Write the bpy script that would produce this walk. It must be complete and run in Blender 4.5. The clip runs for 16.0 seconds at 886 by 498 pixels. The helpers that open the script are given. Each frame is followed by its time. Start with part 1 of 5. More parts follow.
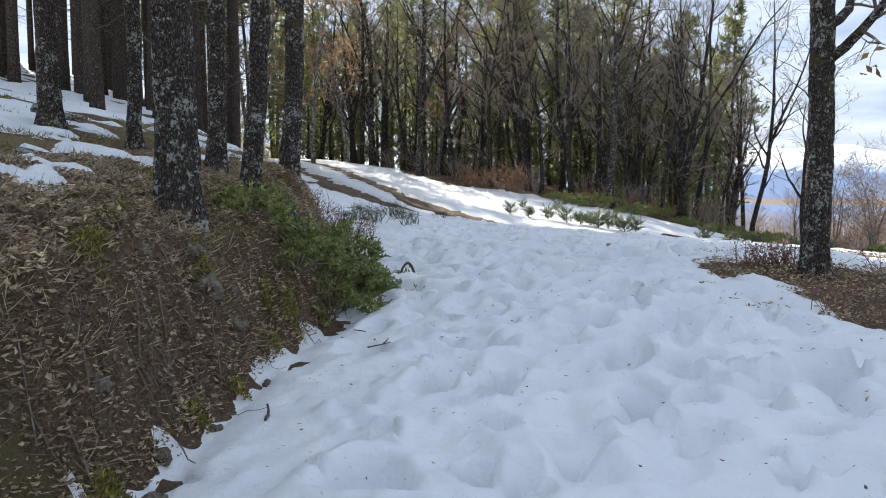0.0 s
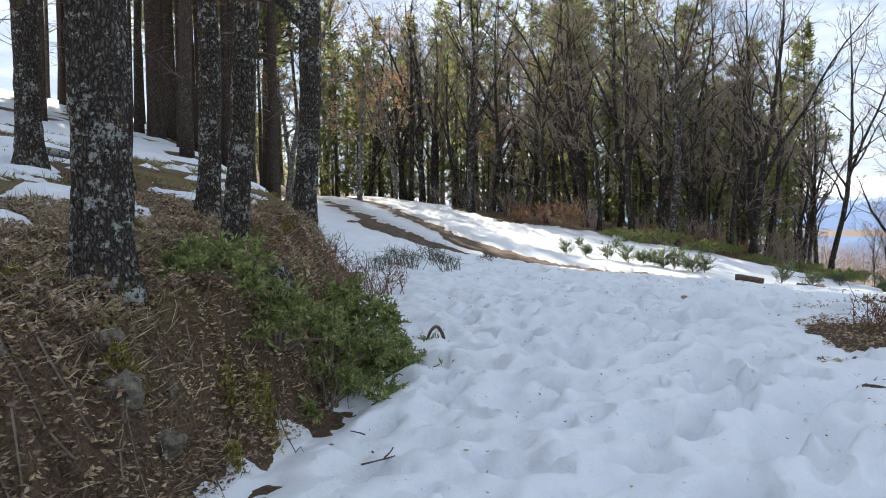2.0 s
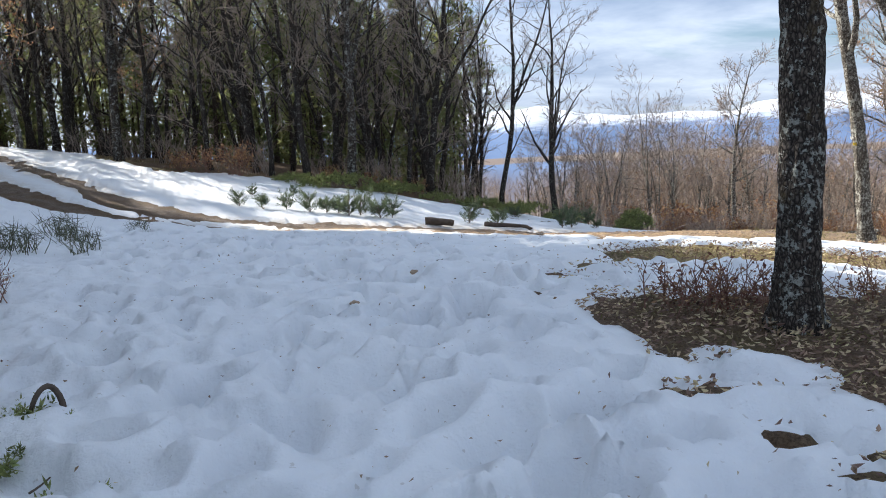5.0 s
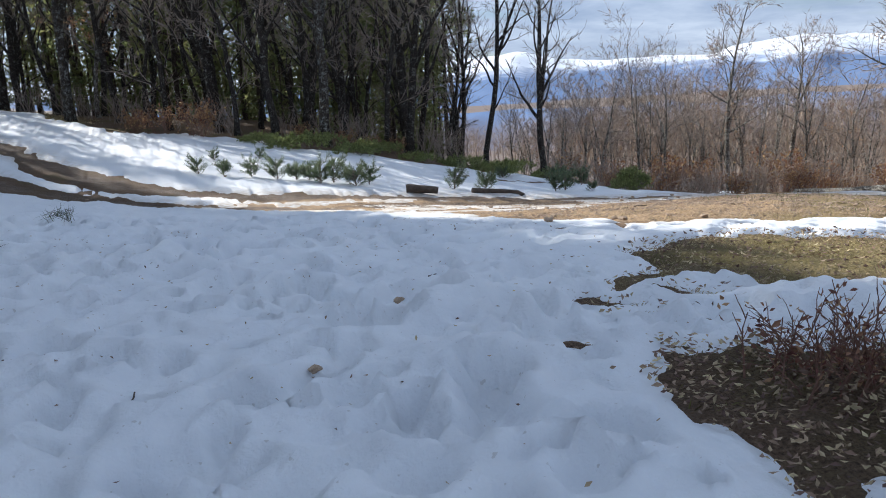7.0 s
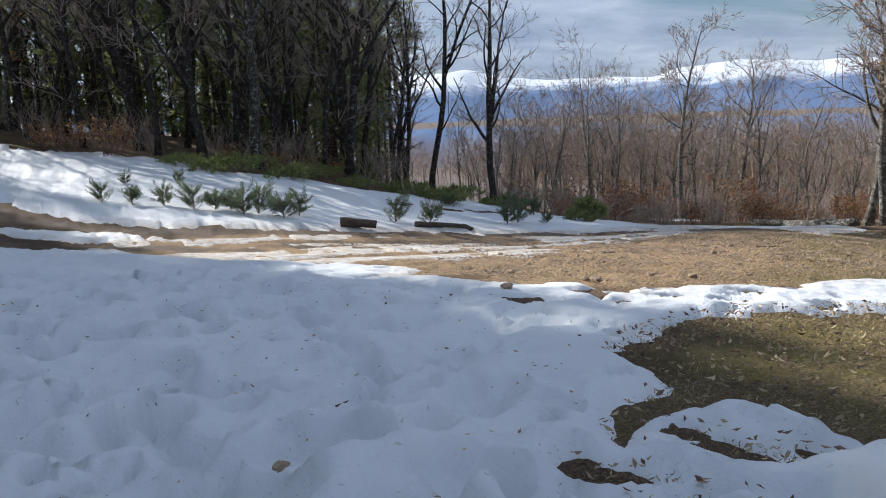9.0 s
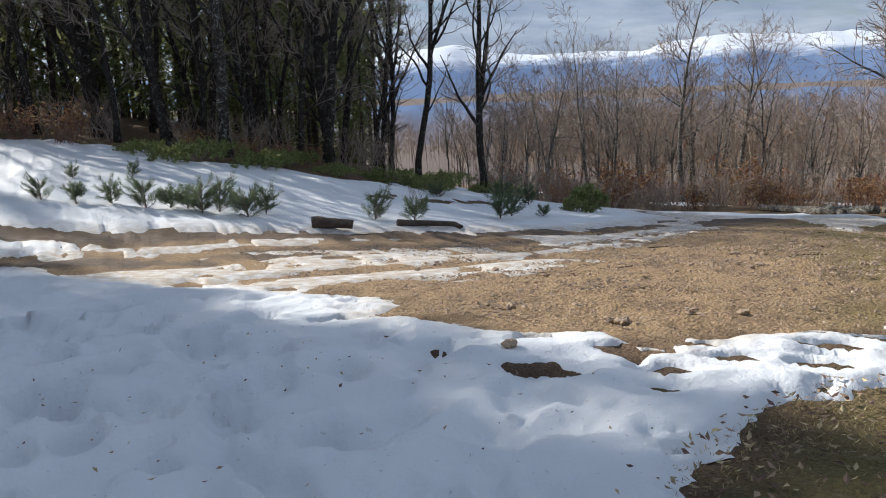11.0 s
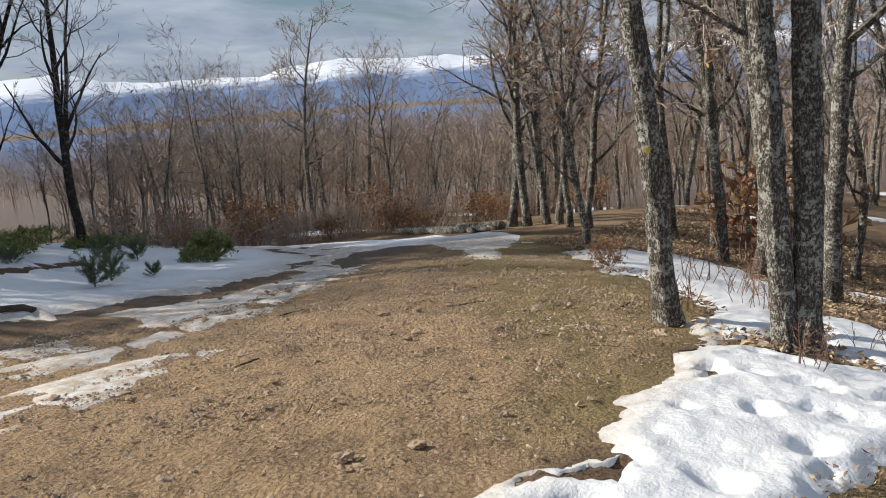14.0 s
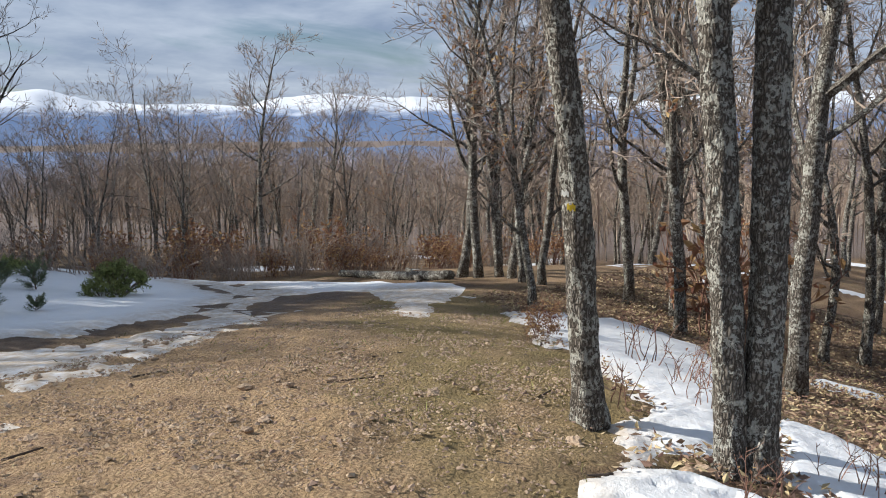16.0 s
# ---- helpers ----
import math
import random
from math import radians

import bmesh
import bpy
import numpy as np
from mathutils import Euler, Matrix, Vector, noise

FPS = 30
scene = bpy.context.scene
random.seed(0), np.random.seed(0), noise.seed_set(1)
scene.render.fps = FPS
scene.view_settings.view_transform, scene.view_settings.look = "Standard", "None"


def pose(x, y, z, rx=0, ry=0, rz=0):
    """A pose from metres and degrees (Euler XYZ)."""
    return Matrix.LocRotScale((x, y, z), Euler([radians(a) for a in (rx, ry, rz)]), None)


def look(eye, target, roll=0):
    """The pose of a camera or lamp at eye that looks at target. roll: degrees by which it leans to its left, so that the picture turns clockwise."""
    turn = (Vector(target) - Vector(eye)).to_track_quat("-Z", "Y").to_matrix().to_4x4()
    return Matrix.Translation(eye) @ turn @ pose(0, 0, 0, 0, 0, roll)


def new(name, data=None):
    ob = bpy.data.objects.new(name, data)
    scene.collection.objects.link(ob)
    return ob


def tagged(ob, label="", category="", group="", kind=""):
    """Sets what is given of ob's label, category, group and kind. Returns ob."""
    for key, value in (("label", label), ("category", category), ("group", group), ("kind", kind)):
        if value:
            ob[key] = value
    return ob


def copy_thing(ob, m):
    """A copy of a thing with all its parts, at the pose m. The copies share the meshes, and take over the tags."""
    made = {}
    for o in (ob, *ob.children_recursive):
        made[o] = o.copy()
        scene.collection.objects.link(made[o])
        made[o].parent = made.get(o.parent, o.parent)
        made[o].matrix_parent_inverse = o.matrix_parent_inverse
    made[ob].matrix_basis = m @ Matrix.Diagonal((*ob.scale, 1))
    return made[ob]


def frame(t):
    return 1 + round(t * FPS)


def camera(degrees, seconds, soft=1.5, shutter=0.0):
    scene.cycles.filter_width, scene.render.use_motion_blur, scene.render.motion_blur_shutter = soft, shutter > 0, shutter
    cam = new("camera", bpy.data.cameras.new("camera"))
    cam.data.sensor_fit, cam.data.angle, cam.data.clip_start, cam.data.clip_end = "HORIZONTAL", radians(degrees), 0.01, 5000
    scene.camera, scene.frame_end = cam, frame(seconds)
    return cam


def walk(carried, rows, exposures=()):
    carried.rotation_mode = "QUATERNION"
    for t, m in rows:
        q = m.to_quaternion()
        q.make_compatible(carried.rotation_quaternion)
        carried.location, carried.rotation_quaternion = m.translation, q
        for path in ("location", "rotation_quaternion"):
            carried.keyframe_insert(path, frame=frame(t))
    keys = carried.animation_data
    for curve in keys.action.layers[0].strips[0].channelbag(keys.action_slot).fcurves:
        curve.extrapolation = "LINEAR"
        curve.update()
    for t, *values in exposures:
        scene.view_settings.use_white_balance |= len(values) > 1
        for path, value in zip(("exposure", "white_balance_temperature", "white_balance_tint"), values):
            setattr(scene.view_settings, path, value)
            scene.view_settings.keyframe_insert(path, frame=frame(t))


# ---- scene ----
cam = camera(57.1, 16.0, soft=1.0)
METRES, EYE, TILT, LEAN, TURN = 13.5, 1.5, -4.9, -0.1, 0.0
ROWS = [
    (0.0, 0.0, 0.0, 0.0, 0.0, 0.0, -0.0),
    (0.5, 0.0052, 0.0279, 0.003, 0.56, 1.93, 0.26),
    (1.0, 0.0086, 0.0597, 0.0087, 4.99, 2.16, 0.35),
    (1.5, 0.0079, 0.0875, 0.0139, 4.0, 2.31, 0.29),
    (2.0, 0.0121, 0.1179, 0.0155, 3.96, 2.44, 0.27),
    (2.5, 0.0101, 0.1457, 0.0188, 3.92, 1.37, 0.58),
    (3.0, 0.0101, 0.1778, 0.021, 1.57, -1.08, 1.14),
    (3.5, 0.0099, 0.2114, 0.0282, -4.49, -2.71, 1.63),
    (4.0, 0.0092, 0.24, 0.0303, -12.59, -2.53, 2.1),
    (4.5, 0.0146, 0.2725, 0.0353, -15.07, -2.14, 4.23),
    (5.0, 0.0165, 0.3007, 0.04, -19.07, -2.78, 4.48),
    (7.5, 0.0712, 0.4578, 0.0696, -20.73, -7.79, 5.23),
    (8.0, 0.0874, 0.4891, 0.0731, -21.11, -9.11, 5.5),
    (8.5, 0.0987, 0.5198, 0.079, -23.04, -9.5, 5.01),
    (9.0, 0.1126, 0.5468, 0.0822, -24.32, -5.68, 4.41),
    (11.5, 0.1842, 0.69, 0.1023, -25.23, -7.6, 4.87),
    (12.0, 0.1991, 0.7203, 0.1044, -25.56, -7.33, 4.89),
    (12.5, 0.2156, 0.743, 0.1067, -35.4, -7.82, 6.26),
    (13.0, 0.2411, 0.7599, 0.1075, -43.38, -8.5, 7.14),
    (13.5, 0.2619, 0.7773, 0.1095, -46.17, -8.78, 8.18),
    (14.0, 0.2873, 0.7843, 0.108, -50.78, -8.6, 8.11),
    (14.5, 0.3146, 0.7918, 0.1078, -51.0, -8.28, 7.89),
    (15.0, 0.3421, 0.799, 0.1069, -54.92, -8.45, 7.39),
    (15.5, 0.3719, 0.8027, 0.1038, -53.47, -5.68, 5.83),
    (16.0, 0.4009, 0.8109, 0.1009, -52.02, -5.87, 4.3),
]
walk(cam, [(t, pose(0, 0, EYE, TILT, LEAN, TURN) @ pose(METRES * x, METRES * y, METRES * z, 90 + pitch, roll, yaw)) for t, x, y, z, yaw, pitch, roll in ROWS],
     [(0.0, 1.45, 6400, 10), (2.5, 1.55, 6450, 10), (4.0, 1.25, 6250, 10), (5.0, 1.2, 6050, 10), (7.5, 0.77, 5760, 10), (9.0, 0.55, 5820, 10), (11.5, 0.42, 6000, 10), (13.0, 0.28, 6280, 10), (16.0, 0.52, 6000, 10)])

# ---- light ----
SUN_AZ, SUN_EL = -29.0, 31.0      # degrees from +y towards +x, degrees above the horizon
SUN_DIR = Vector((math.sin(radians(SUN_AZ)) * math.cos(radians(SUN_EL)), math.cos(radians(SUN_AZ)) * math.cos(radians(SUN_EL)), math.sin(radians(SUN_EL))))
sun = new("sun", bpy.data.lights.new("sun", "SUN"))
sun.data.energy, sun.data.angle, sun.data.color = 5.0, radians(0.6), (1.0, 0.91, 0.77)
sun.matrix_world = look(SUN_DIR * 60, (0, 0, 0))


class Nodes:
    """Short-hand for a node tree."""

    def __init__(self, tree):
        self.tree = tree
        tree.nodes.clear()

    def add(self, kind, inputs=None, **props):
        n = self.tree.nodes.new(kind)
        for k, v in props.items():
            setattr(n, k, v)
        for k, v in (inputs or {}).items():
            self.put(n.inputs[k], v)
        return n

    def put(self, socket, v):
        if isinstance(v, bpy.types.NodeSocket):
            self.tree.links.new(v, socket)
        elif isinstance(v, bpy.types.Node):
            self.tree.links.new(v.outputs[0], socket)
        else:
            socket.default_value = v

    def noise(self, scale, detail=4.0, rough=0.6, vector=None, distortion=0.0):
        n = self.add("ShaderNodeTexNoise", {"Scale": scale, "Detail": detail, "Roughness": rough, "Distortion": distortion})
        if vector is not None:
            self.put(n.inputs["Vector"], vector)
        return n.outputs[0]

    def ramp(self, fac, a, b, lo=(0, 0, 0, 1), hi=(1, 1, 1, 1)):
        n = self.add("ShaderNodeValToRGB", {"Fac": fac})
        n.color_ramp.elements[0].position, n.color_ramp.elements[1].position = a, b
        n.color_ramp.elements[0].color, n.color_ramp.elements[1].color = lo, hi
        return n.outputs[0]

    def mix(self, fac, a, b):
        n = self.add("ShaderNodeMix", data_type="RGBA")
        for i, v in ((0, fac), (6, a), (7, b)):
            self.put(n.inputs[i], v)
        return n.outputs[2]

    def math(self, op, a, b=0.0, c=None):
        n = self.add("ShaderNodeMath", {0: a, 1: b}, operation=op)
        if c is not None:
            self.put(n.inputs[2], c)
        return n.outputs[0]

    def scaled(self, v, s):
        return self.add("ShaderNodeMapping", {"Vector": v, "Scale": s}).outputs[0]


def rgb(r, g, b):
    return (r, g, b, 1.0)


# sky with broken cloud
world = bpy.data.worlds.new("sky")
scene.world = world
world.use_nodes = True
w = Nodes(world.node_tree)
sky = w.add("ShaderNodeTexSky", sky_type="NISHITA", sun_disc=False, sun_elevation=radians(SUN_EL), sun_rotation=radians(SUN_AZ), altitude=1200.0, air_density=1.0, dust_density=1.0)
way = w.add("ShaderNodeTexCoord").outputs["Generated"]
split = w.add("ShaderNodeSeparateXYZ", {0: way})
lift = w.math("ADD", w.math("MAXIMUM", split.outputs[2], 0.0), 0.16)
flat = w.add("ShaderNodeCombineXYZ", {0: w.math("DIVIDE", split.outputs[0], lift), 1: w.math("DIVIDE", split.outputs[1], lift), 2: 0.0}).outputs[0]
cloud = w.noise(0.85, 7.0, 0.58, w.scaled(flat, (1.0, 1.5, 1.0)), 0.4)
cover = w.ramp(cloud, 0.30, 0.46)
shade = w.ramp(w.noise(1.5, 5.0, 0.6, flat, 0.2), 0.36, 0.66, rgb(4.0, 5.0, 6.7), rgb(7.9, 8.7, 9.9))
low = w.ramp(split.outputs[2], 0.0, 0.14, rgb(1, 1, 1), rgb(0, 0, 0))
clouds = w.mix(w.math("MULTIPLY", low, 0.35), shade, rgb(8.6, 8.9, 9.4))
blend = w.mix(w.math("MULTIPLY", cover, 0.93), sky.outputs[0], clouds)
w.add("ShaderNodeOutputWorld", {0: w.add("ShaderNodeBackground", {0: blend, 1: 0.047})})


# ---- materials ----
def material(name):
    m = bpy.data.materials.new(name)
    m.use_nodes = True
    return m, Nodes(m.node_tree)


def finish(n, colour, rough=0.9, bump=None, strength=0.5, distance=0.02, spec=0.2, **more):
    ins = {"Base Color": colour, "Roughness": rough, "Specular IOR Level": spec}
    if bump is not None:
        ins["Normal"] = n.add("ShaderNodeBump", {"Strength": strength, "Distance": distance, "Height": bump})
    ins.update(more)
    return n.add("ShaderNodeOutputMaterial", {0: n.add("ShaderNodeBsdfPrincipled", ins)})


def bark_material(name, dark, mid, lichen, amount, stretch=0.4, relief=1.0, moss=0.0):
    """Furrowed bark: plates stretched upwards, with pale lichen spots."""
    m, n = material(name)
    co = n.add("ShaderNodeTexCoord").outputs["Object"]
    tall = n.scaled(co, (1, 1, stretch))
    warp = n.add("ShaderNodeTexNoise", {"Vector": co, "Scale": 16.0, "Detail": 4.0}).outputs["Color"]
    shift = n.add("ShaderNodeVectorMath", {0: warp, 1: (0.5, 0.5, 0.5)}, operation="SUBTRACT").outputs[0]
    bent = n.add("ShaderNodeVectorMath", {0: tall, 1: n.scaled(shift, (0.045, 0.045, 0.03))}, operation="ADD").outputs[0]
    plates = n.add("ShaderNodeTexVoronoi", {"Vector": bent, "Scale": 52.0}, feature="DISTANCE_TO_EDGE").outputs[0]
    crack = n.ramp(plates, 0.02, 0.38)
    grain = n.noise(60.0, 5.0, 0.7, co)
    base = n.mix(crack, rgb(*dark), n.mix(grain, rgb(*mid), rgb(*[c * 0.5 for c in mid])))
    crust = n.noise(30.0, 7.0, 0.74, co)
    field = n.math("ADD", n.math("MULTIPLY", crust, 0.66), n.math("MULTIPLY", n.noise(7.0, 3.0, 0.6, co), 0.34))
    spots = n.ramp(field, 0.60 - amount * 0.2, 0.62 - amount * 0.2)
    tone = n.mix(n.noise(70.0, 3.0, 0.6, co), rgb(lichen[0] * 0.6, lichen[1] * 0.62, lichen[2] * 0.6), rgb(*[c * 1.1 for c in lichen]))
    col = n.mix(n.math("MULTIPLY", spots, 0.85), base, tone)
    if moss:
        mo = n.ramp(n.noise(5.0, 4.0, 0.6, n.scaled(co, (1, 1, 0.6))), 0.62 - moss * 0.2, 0.7 - moss * 0.2)
        col = n.mix(n.math("MULTIPLY", mo, 0.7), col, rgb(0.10, 0.075, 0.04))
    h = n.math("ADD", n.math("ADD", crack, n.math("MULTIPLY", grain, 0.4)), n.math("MULTIPLY", spots, 0.35))
    finish(n, col, 0.93, h, 0.8 * relief, 0.015, 0.15)
    return m


OAK_BARK = bark_material("lichened oak bark", (0.020, 0.017, 0.015), (0.19, 0.16, 0.135), (0.46, 0.47, 0.43), 0.31, moss=0.2)
GREY_BARK = bark_material("grey oak bark", (0.05, 0.043, 0.036), (0.37, 0.33, 0.285), (0.54, 0.53, 0.48), 0.40, 0.3, 1.0)
PINE_BARK = bark_material("pine bark", (0.035, 0.028, 0.023), (0.20, 0.155, 0.125), (0.28, 0.24, 0.21), 0.15, 0.2)
# Darker copy of the oak bark: the forest edge's backlit shade in its colour.
EDGE_BARK = bark_material("shade-darkened oak bark", (0.02, 0.017, 0.015), (0.15, 0.13, 0.112), (0.38, 0.37, 0.33), 0.2)


def plain(name, a, b, scale=8.0, rough=0.9, bump=0.3, vary=0.0, spec=0.2, **more):
    m, n = material(name)
    co = n.add("ShaderNodeTexCoord").outputs["Object"]
    f = n.noise(scale, 4.0, 0.65, co)
    col = n.mix(n.ramp(f, 0.3, 0.7), rgb(*a), rgb(*b))
    if vary:
        info = n.add("ShaderNodeNewGeometry").outputs["Random Per Island"]
        col = n.add("ShaderNodeHueSaturation", {"Hue": n.math("MULTIPLY_ADD", info, vary * 0.1, 0.5 - vary * 0.05), "Value": n.math("MULTIPLY_ADD", info, vary * 1.6, 1.0 - vary * 0.8), "Color": col}).outputs[0]
    finish(n, col, rough, f, bump, 0.01, spec, **more)
    return m


def foliage(name, a, b, scale, vary, through_light=0.45):
    """Thin leaves and needles: part of the light passes through."""
    m, n = material(name)
    co = n.add("ShaderNodeTexCoord").outputs["Object"]
    info = n.add("ShaderNodeNewGeometry").outputs["Random Per Island"]
    col = n.mix(n.ramp(n.noise(scale, 3.0, 0.6, co), 0.3, 0.7), rgb(*a), rgb(*b))
    col = n.add("ShaderNodeHueSaturation", {"Hue": n.math("MULTIPLY_ADD", info, vary * 0.1, 0.5 - vary * 0.05), "Value": n.math("MULTIPLY_ADD", info, vary * 1.6, 1.0 - vary * 0.8), "Color": col}).outputs[0]
    front = n.add("ShaderNodeBsdfPrincipled", {"Base Color": col, "Roughness": 0.6, "Specular IOR Level": 0.25})
    back = n.add("ShaderNodeBsdfTranslucent", {"Color": col})
    n.add("ShaderNodeOutputMaterial", {0: n.add("ShaderNodeMixShader", {0: through_light, 1: front, 2: back})})
    return m


TWIG = plain("oak twigs", (0.24, 0.19, 0.155), (0.42, 0.345, 0.285), 12.0, 0.9, 0.2)
TWIG_GREY = plain("grey twigs", (0.18, 0.15, 0.125), (0.32, 0.27, 0.23), 12.0, 0.9, 0.2)
TWIG_DARK = plain("brown twigs", (0.12, 0.092, 0.074), (0.25, 0.20, 0.16), 12.0, 0.9, 0.2)
DARK_WOOD = plain("damp dark wood", (0.06, 0.046, 0.036), (0.14, 0.11, 0.088), 12.0, 0.9, 0.4)
NEEDLES = foliage("pine needles", (0.09, 0.115, 0.048), (0.25, 0.25, 0.105), 0.8, 0.5, 0.6)
NEEDLES_YOUNG = foliage("young pine needles", (0.075, 0.105, 0.06), (0.22, 0.26, 0.15), 9.0, 0.5)
JUNIPER = foliage("juniper sprays", (0.05, 0.07, 0.025), (0.42, 0.45, 0.17), 14.0, 0.35, 0.35)
DRY_LEAF = foliage("dry oak leaves", (0.22, 0.115, 0.06), (0.45, 0.27, 0.15), 3.0, 0.6)
LITTER_LEAF = foliage("fallen leaves", (0.17, 0.115, 0.075), (0.46, 0.33, 0.22), 3.0, 0.8, 0.15)
PALE_LEAF = foliage("bleached oak leaves", (0.16, 0.105, 0.07), (0.48, 0.36, 0.26), 3.0, 0.8, 0.2)
STRAW = foliage("dry grass", (0.24, 0.18, 0.095), (0.45, 0.36, 0.20), 3.0, 0.6, 0.3)
MOSS = plain("moss", (0.045, 0.055, 0.012), (0.12, 0.12, 0.03), 60.0, 0.95, 1.0)
STONE = plain("lichened stone", (0.03, 0.024, 0.017), (0.21, 0.185, 0.145), 2.2, 0.95, 1.0, 0.3)
GRAVEL = plain("tan gravel", (0.25, 0.18, 0.125), (0.47, 0.355, 0.26), 5.0, 0.85, 0.3, 0.3)
CUT_WOOD = plain("weathered wood", (0.10, 0.08, 0.062), (0.22, 0.18, 0.14), 20.0, 0.9, 0.4)
FAR_TWIG = plain("distant bare woods", (0.27, 0.21, 0.165), (0.46, 0.365, 0.295), 0.05, 0.95, 0.0, 0.4)
HEATHER = plain("snow-pressed broom", (0.06, 0.065, 0.045), (0.16, 0.16, 0.10), 9.0, 0.9, 0.0, 0.5)
YELLOW_PAINT = plain("yellow waymark paint", (0.6, 0.42, 0.03), (0.75, 0.55, 0.06), 30.0, 0.7, 0.1)
WHITE_PAINT = plain("white waymark paint", (0.6, 0.6, 0.56), (0.75, 0.75, 0.7), 30.0, 0.7, 0.1)


def ground_material():
    m, n = material("woodland ground")
    co = n.add("ShaderNodeTexCoord").outputs["Object"]
    zone = n.add("ShaderNodeAttribute", attribute_name="zone").outputs["Color"]
    z = n.add("ShaderNodeSeparateColor", {0: zone})
    fine = n.noise(55.0, 5.0, 0.7, co)
    mid = n.noise(6.0, 5.0, 0.65, co)
    big = n.noise(0.9, 4.0, 0.6, co)
    crumbs = n.add("ShaderNodeTexVoronoi", {"Vector": co, "Scale": 34.0}, feature="F1")
    litter = n.mix(n.ramp(fine, 0.3, 0.72), rgb(0.032, 0.021, 0.014), rgb(0.31, 0.205, 0.13))
    litter = n.mix(n.ramp(mid, 0.45, 0.75), litter, rgb(0.15, 0.10, 0.064))
    litter = n.mix(n.math("MULTIPLY", n.ramp(big, 0.52, 0.66), n.ramp(fine, 0.35, 0.6)), litter, rgb(0.12, 0.105, 0.036))
    gravel = n.mix(n.ramp(crumbs.outputs["Distance"], 0.1, 0.75), rgb(0.65, 0.475, 0.295), rgb(0.265, 0.172, 0.108))
    gravel = n.mix(n.ramp(mid, 0.35, 0.7), gravel, rgb(0.44, 0.305, 0.165))
    gravel = n.mix(n.math("MULTIPLY", n.ramp(n.noise(1.6, 3.0, 0.6, co), 0.52, 0.68), 0.55), gravel, rgb(0.19, 0.125, 0.085))
    turf = n.mix(n.ramp(fine, 0.3, 0.7), rgb(0.14, 0.105, 0.042), rgb(0.42, 0.33, 0.16))
    turf = n.mix(n.math("MULTIPLY", n.ramp(n.noise(2.2, 4.0, 0.6, co), 0.45, 0.62), 0.6), turf, rgb(0.20, 0.165, 0.055))
    mud = n.mix(n.ramp(mid, 0.3, 0.7), rgb(0.085, 0.057, 0.04), rgb(0.22, 0.155, 0.105))
    col = n.mix(z.outputs[0], litter, gravel)
    col = n.mix(z.outputs[1], col, turf)
    col = n.mix(z.outputs[2], col, mud)
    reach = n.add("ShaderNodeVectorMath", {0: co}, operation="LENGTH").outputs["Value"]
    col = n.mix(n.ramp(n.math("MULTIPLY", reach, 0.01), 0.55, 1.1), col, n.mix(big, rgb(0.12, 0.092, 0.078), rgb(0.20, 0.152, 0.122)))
    h = n.math("ADD", n.math("MULTIPLY", fine, 0.8), n.math("ADD", mid, n.math("MULTIPLY", crumbs.outputs["Distance"], -0.5)))
    rough = n.math("MULTIPLY_ADD", z.outputs[2], -0.35, 0.95)
    finish(n, col, rough, h, 1.0, 0.05, 0.25)
    return m


def snow_material():
    m, n = material("old snow")
    co = n.add("ShaderNodeTexCoord").outputs["Object"]
    dirt = n.add("ShaderNodeAttribute", attribute_name="dirt").outputs["Fac"]
    fine = n.noise(70.0, 4.0, 0.7, co)
    soft = n.noise(8.0, 5.0, 0.6, co)
    col = n.mix(n.ramp(n.noise(1.3, 4.0, 0.6, co), 0.3, 0.7), rgb(0.73, 0.75, 0.78), rgb(0.79, 0.805, 0.82))
    specks = n.ramp(n.noise(26.0, 2.0, 0.5, co), 0.70, 0.74)
    col = n.mix(n.math("MULTIPLY", specks, 0.35), col, rgb(0.30, 0.25, 0.19))
    col = n.mix(n.math("MULTIPLY", dirt, n.ramp(soft, 0.25, 0.6)), col, rgb(0.46, 0.38, 0.29))
    h = n.math("ADD", n.math("MULTIPLY", fine, 0.2), soft)
    finish(n, col, 0.62, h, 0.5, 0.06, 0.3, **{"Subsurface Weight": 0.12, "Subsurface Radius": (0.03, 0.035, 0.04), "Subsurface Scale": 0.4})
    return m


GROUND, SNOW = ground_material(), snow_material()


def mountain_material():
    m, n = material("hazy far mountain")
    co = n.add("ShaderNodeTexCoord").outputs["Object"]
    z = n.add("ShaderNodeSeparateXYZ", {0: co}).outputs[2]
    edge = n.math("ADD", z, n.math("MULTIPLY_ADD", n.noise(0.006, 6.0, 0.7, co), 90.0, -45.0))
    snow = n.ramp(n.math("MULTIPLY", edge, 0.01), 0.26, 0.62)
    rock = n.ramp(n.noise(0.02, 6.0, 0.75, n.scaled(co, (1, 1, 2.5))), 0.60, 0.68)
    snow = n.math("MULTIPLY", snow, n.math("SUBTRACT", 1.0, n.math("MULTIPLY", rock, 0.6)))
    # Haze is put into the colour: wooded slopes go brown to blue with distance.
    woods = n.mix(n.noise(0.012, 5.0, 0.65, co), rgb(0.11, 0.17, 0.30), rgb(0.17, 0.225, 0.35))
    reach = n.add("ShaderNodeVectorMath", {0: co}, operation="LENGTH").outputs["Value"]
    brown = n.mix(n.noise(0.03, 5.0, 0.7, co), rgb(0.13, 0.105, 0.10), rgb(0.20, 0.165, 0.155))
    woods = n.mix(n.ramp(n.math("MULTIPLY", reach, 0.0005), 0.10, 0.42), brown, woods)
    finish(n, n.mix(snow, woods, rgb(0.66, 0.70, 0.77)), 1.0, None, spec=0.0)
    return m


MOUNTAIN = mountain_material()


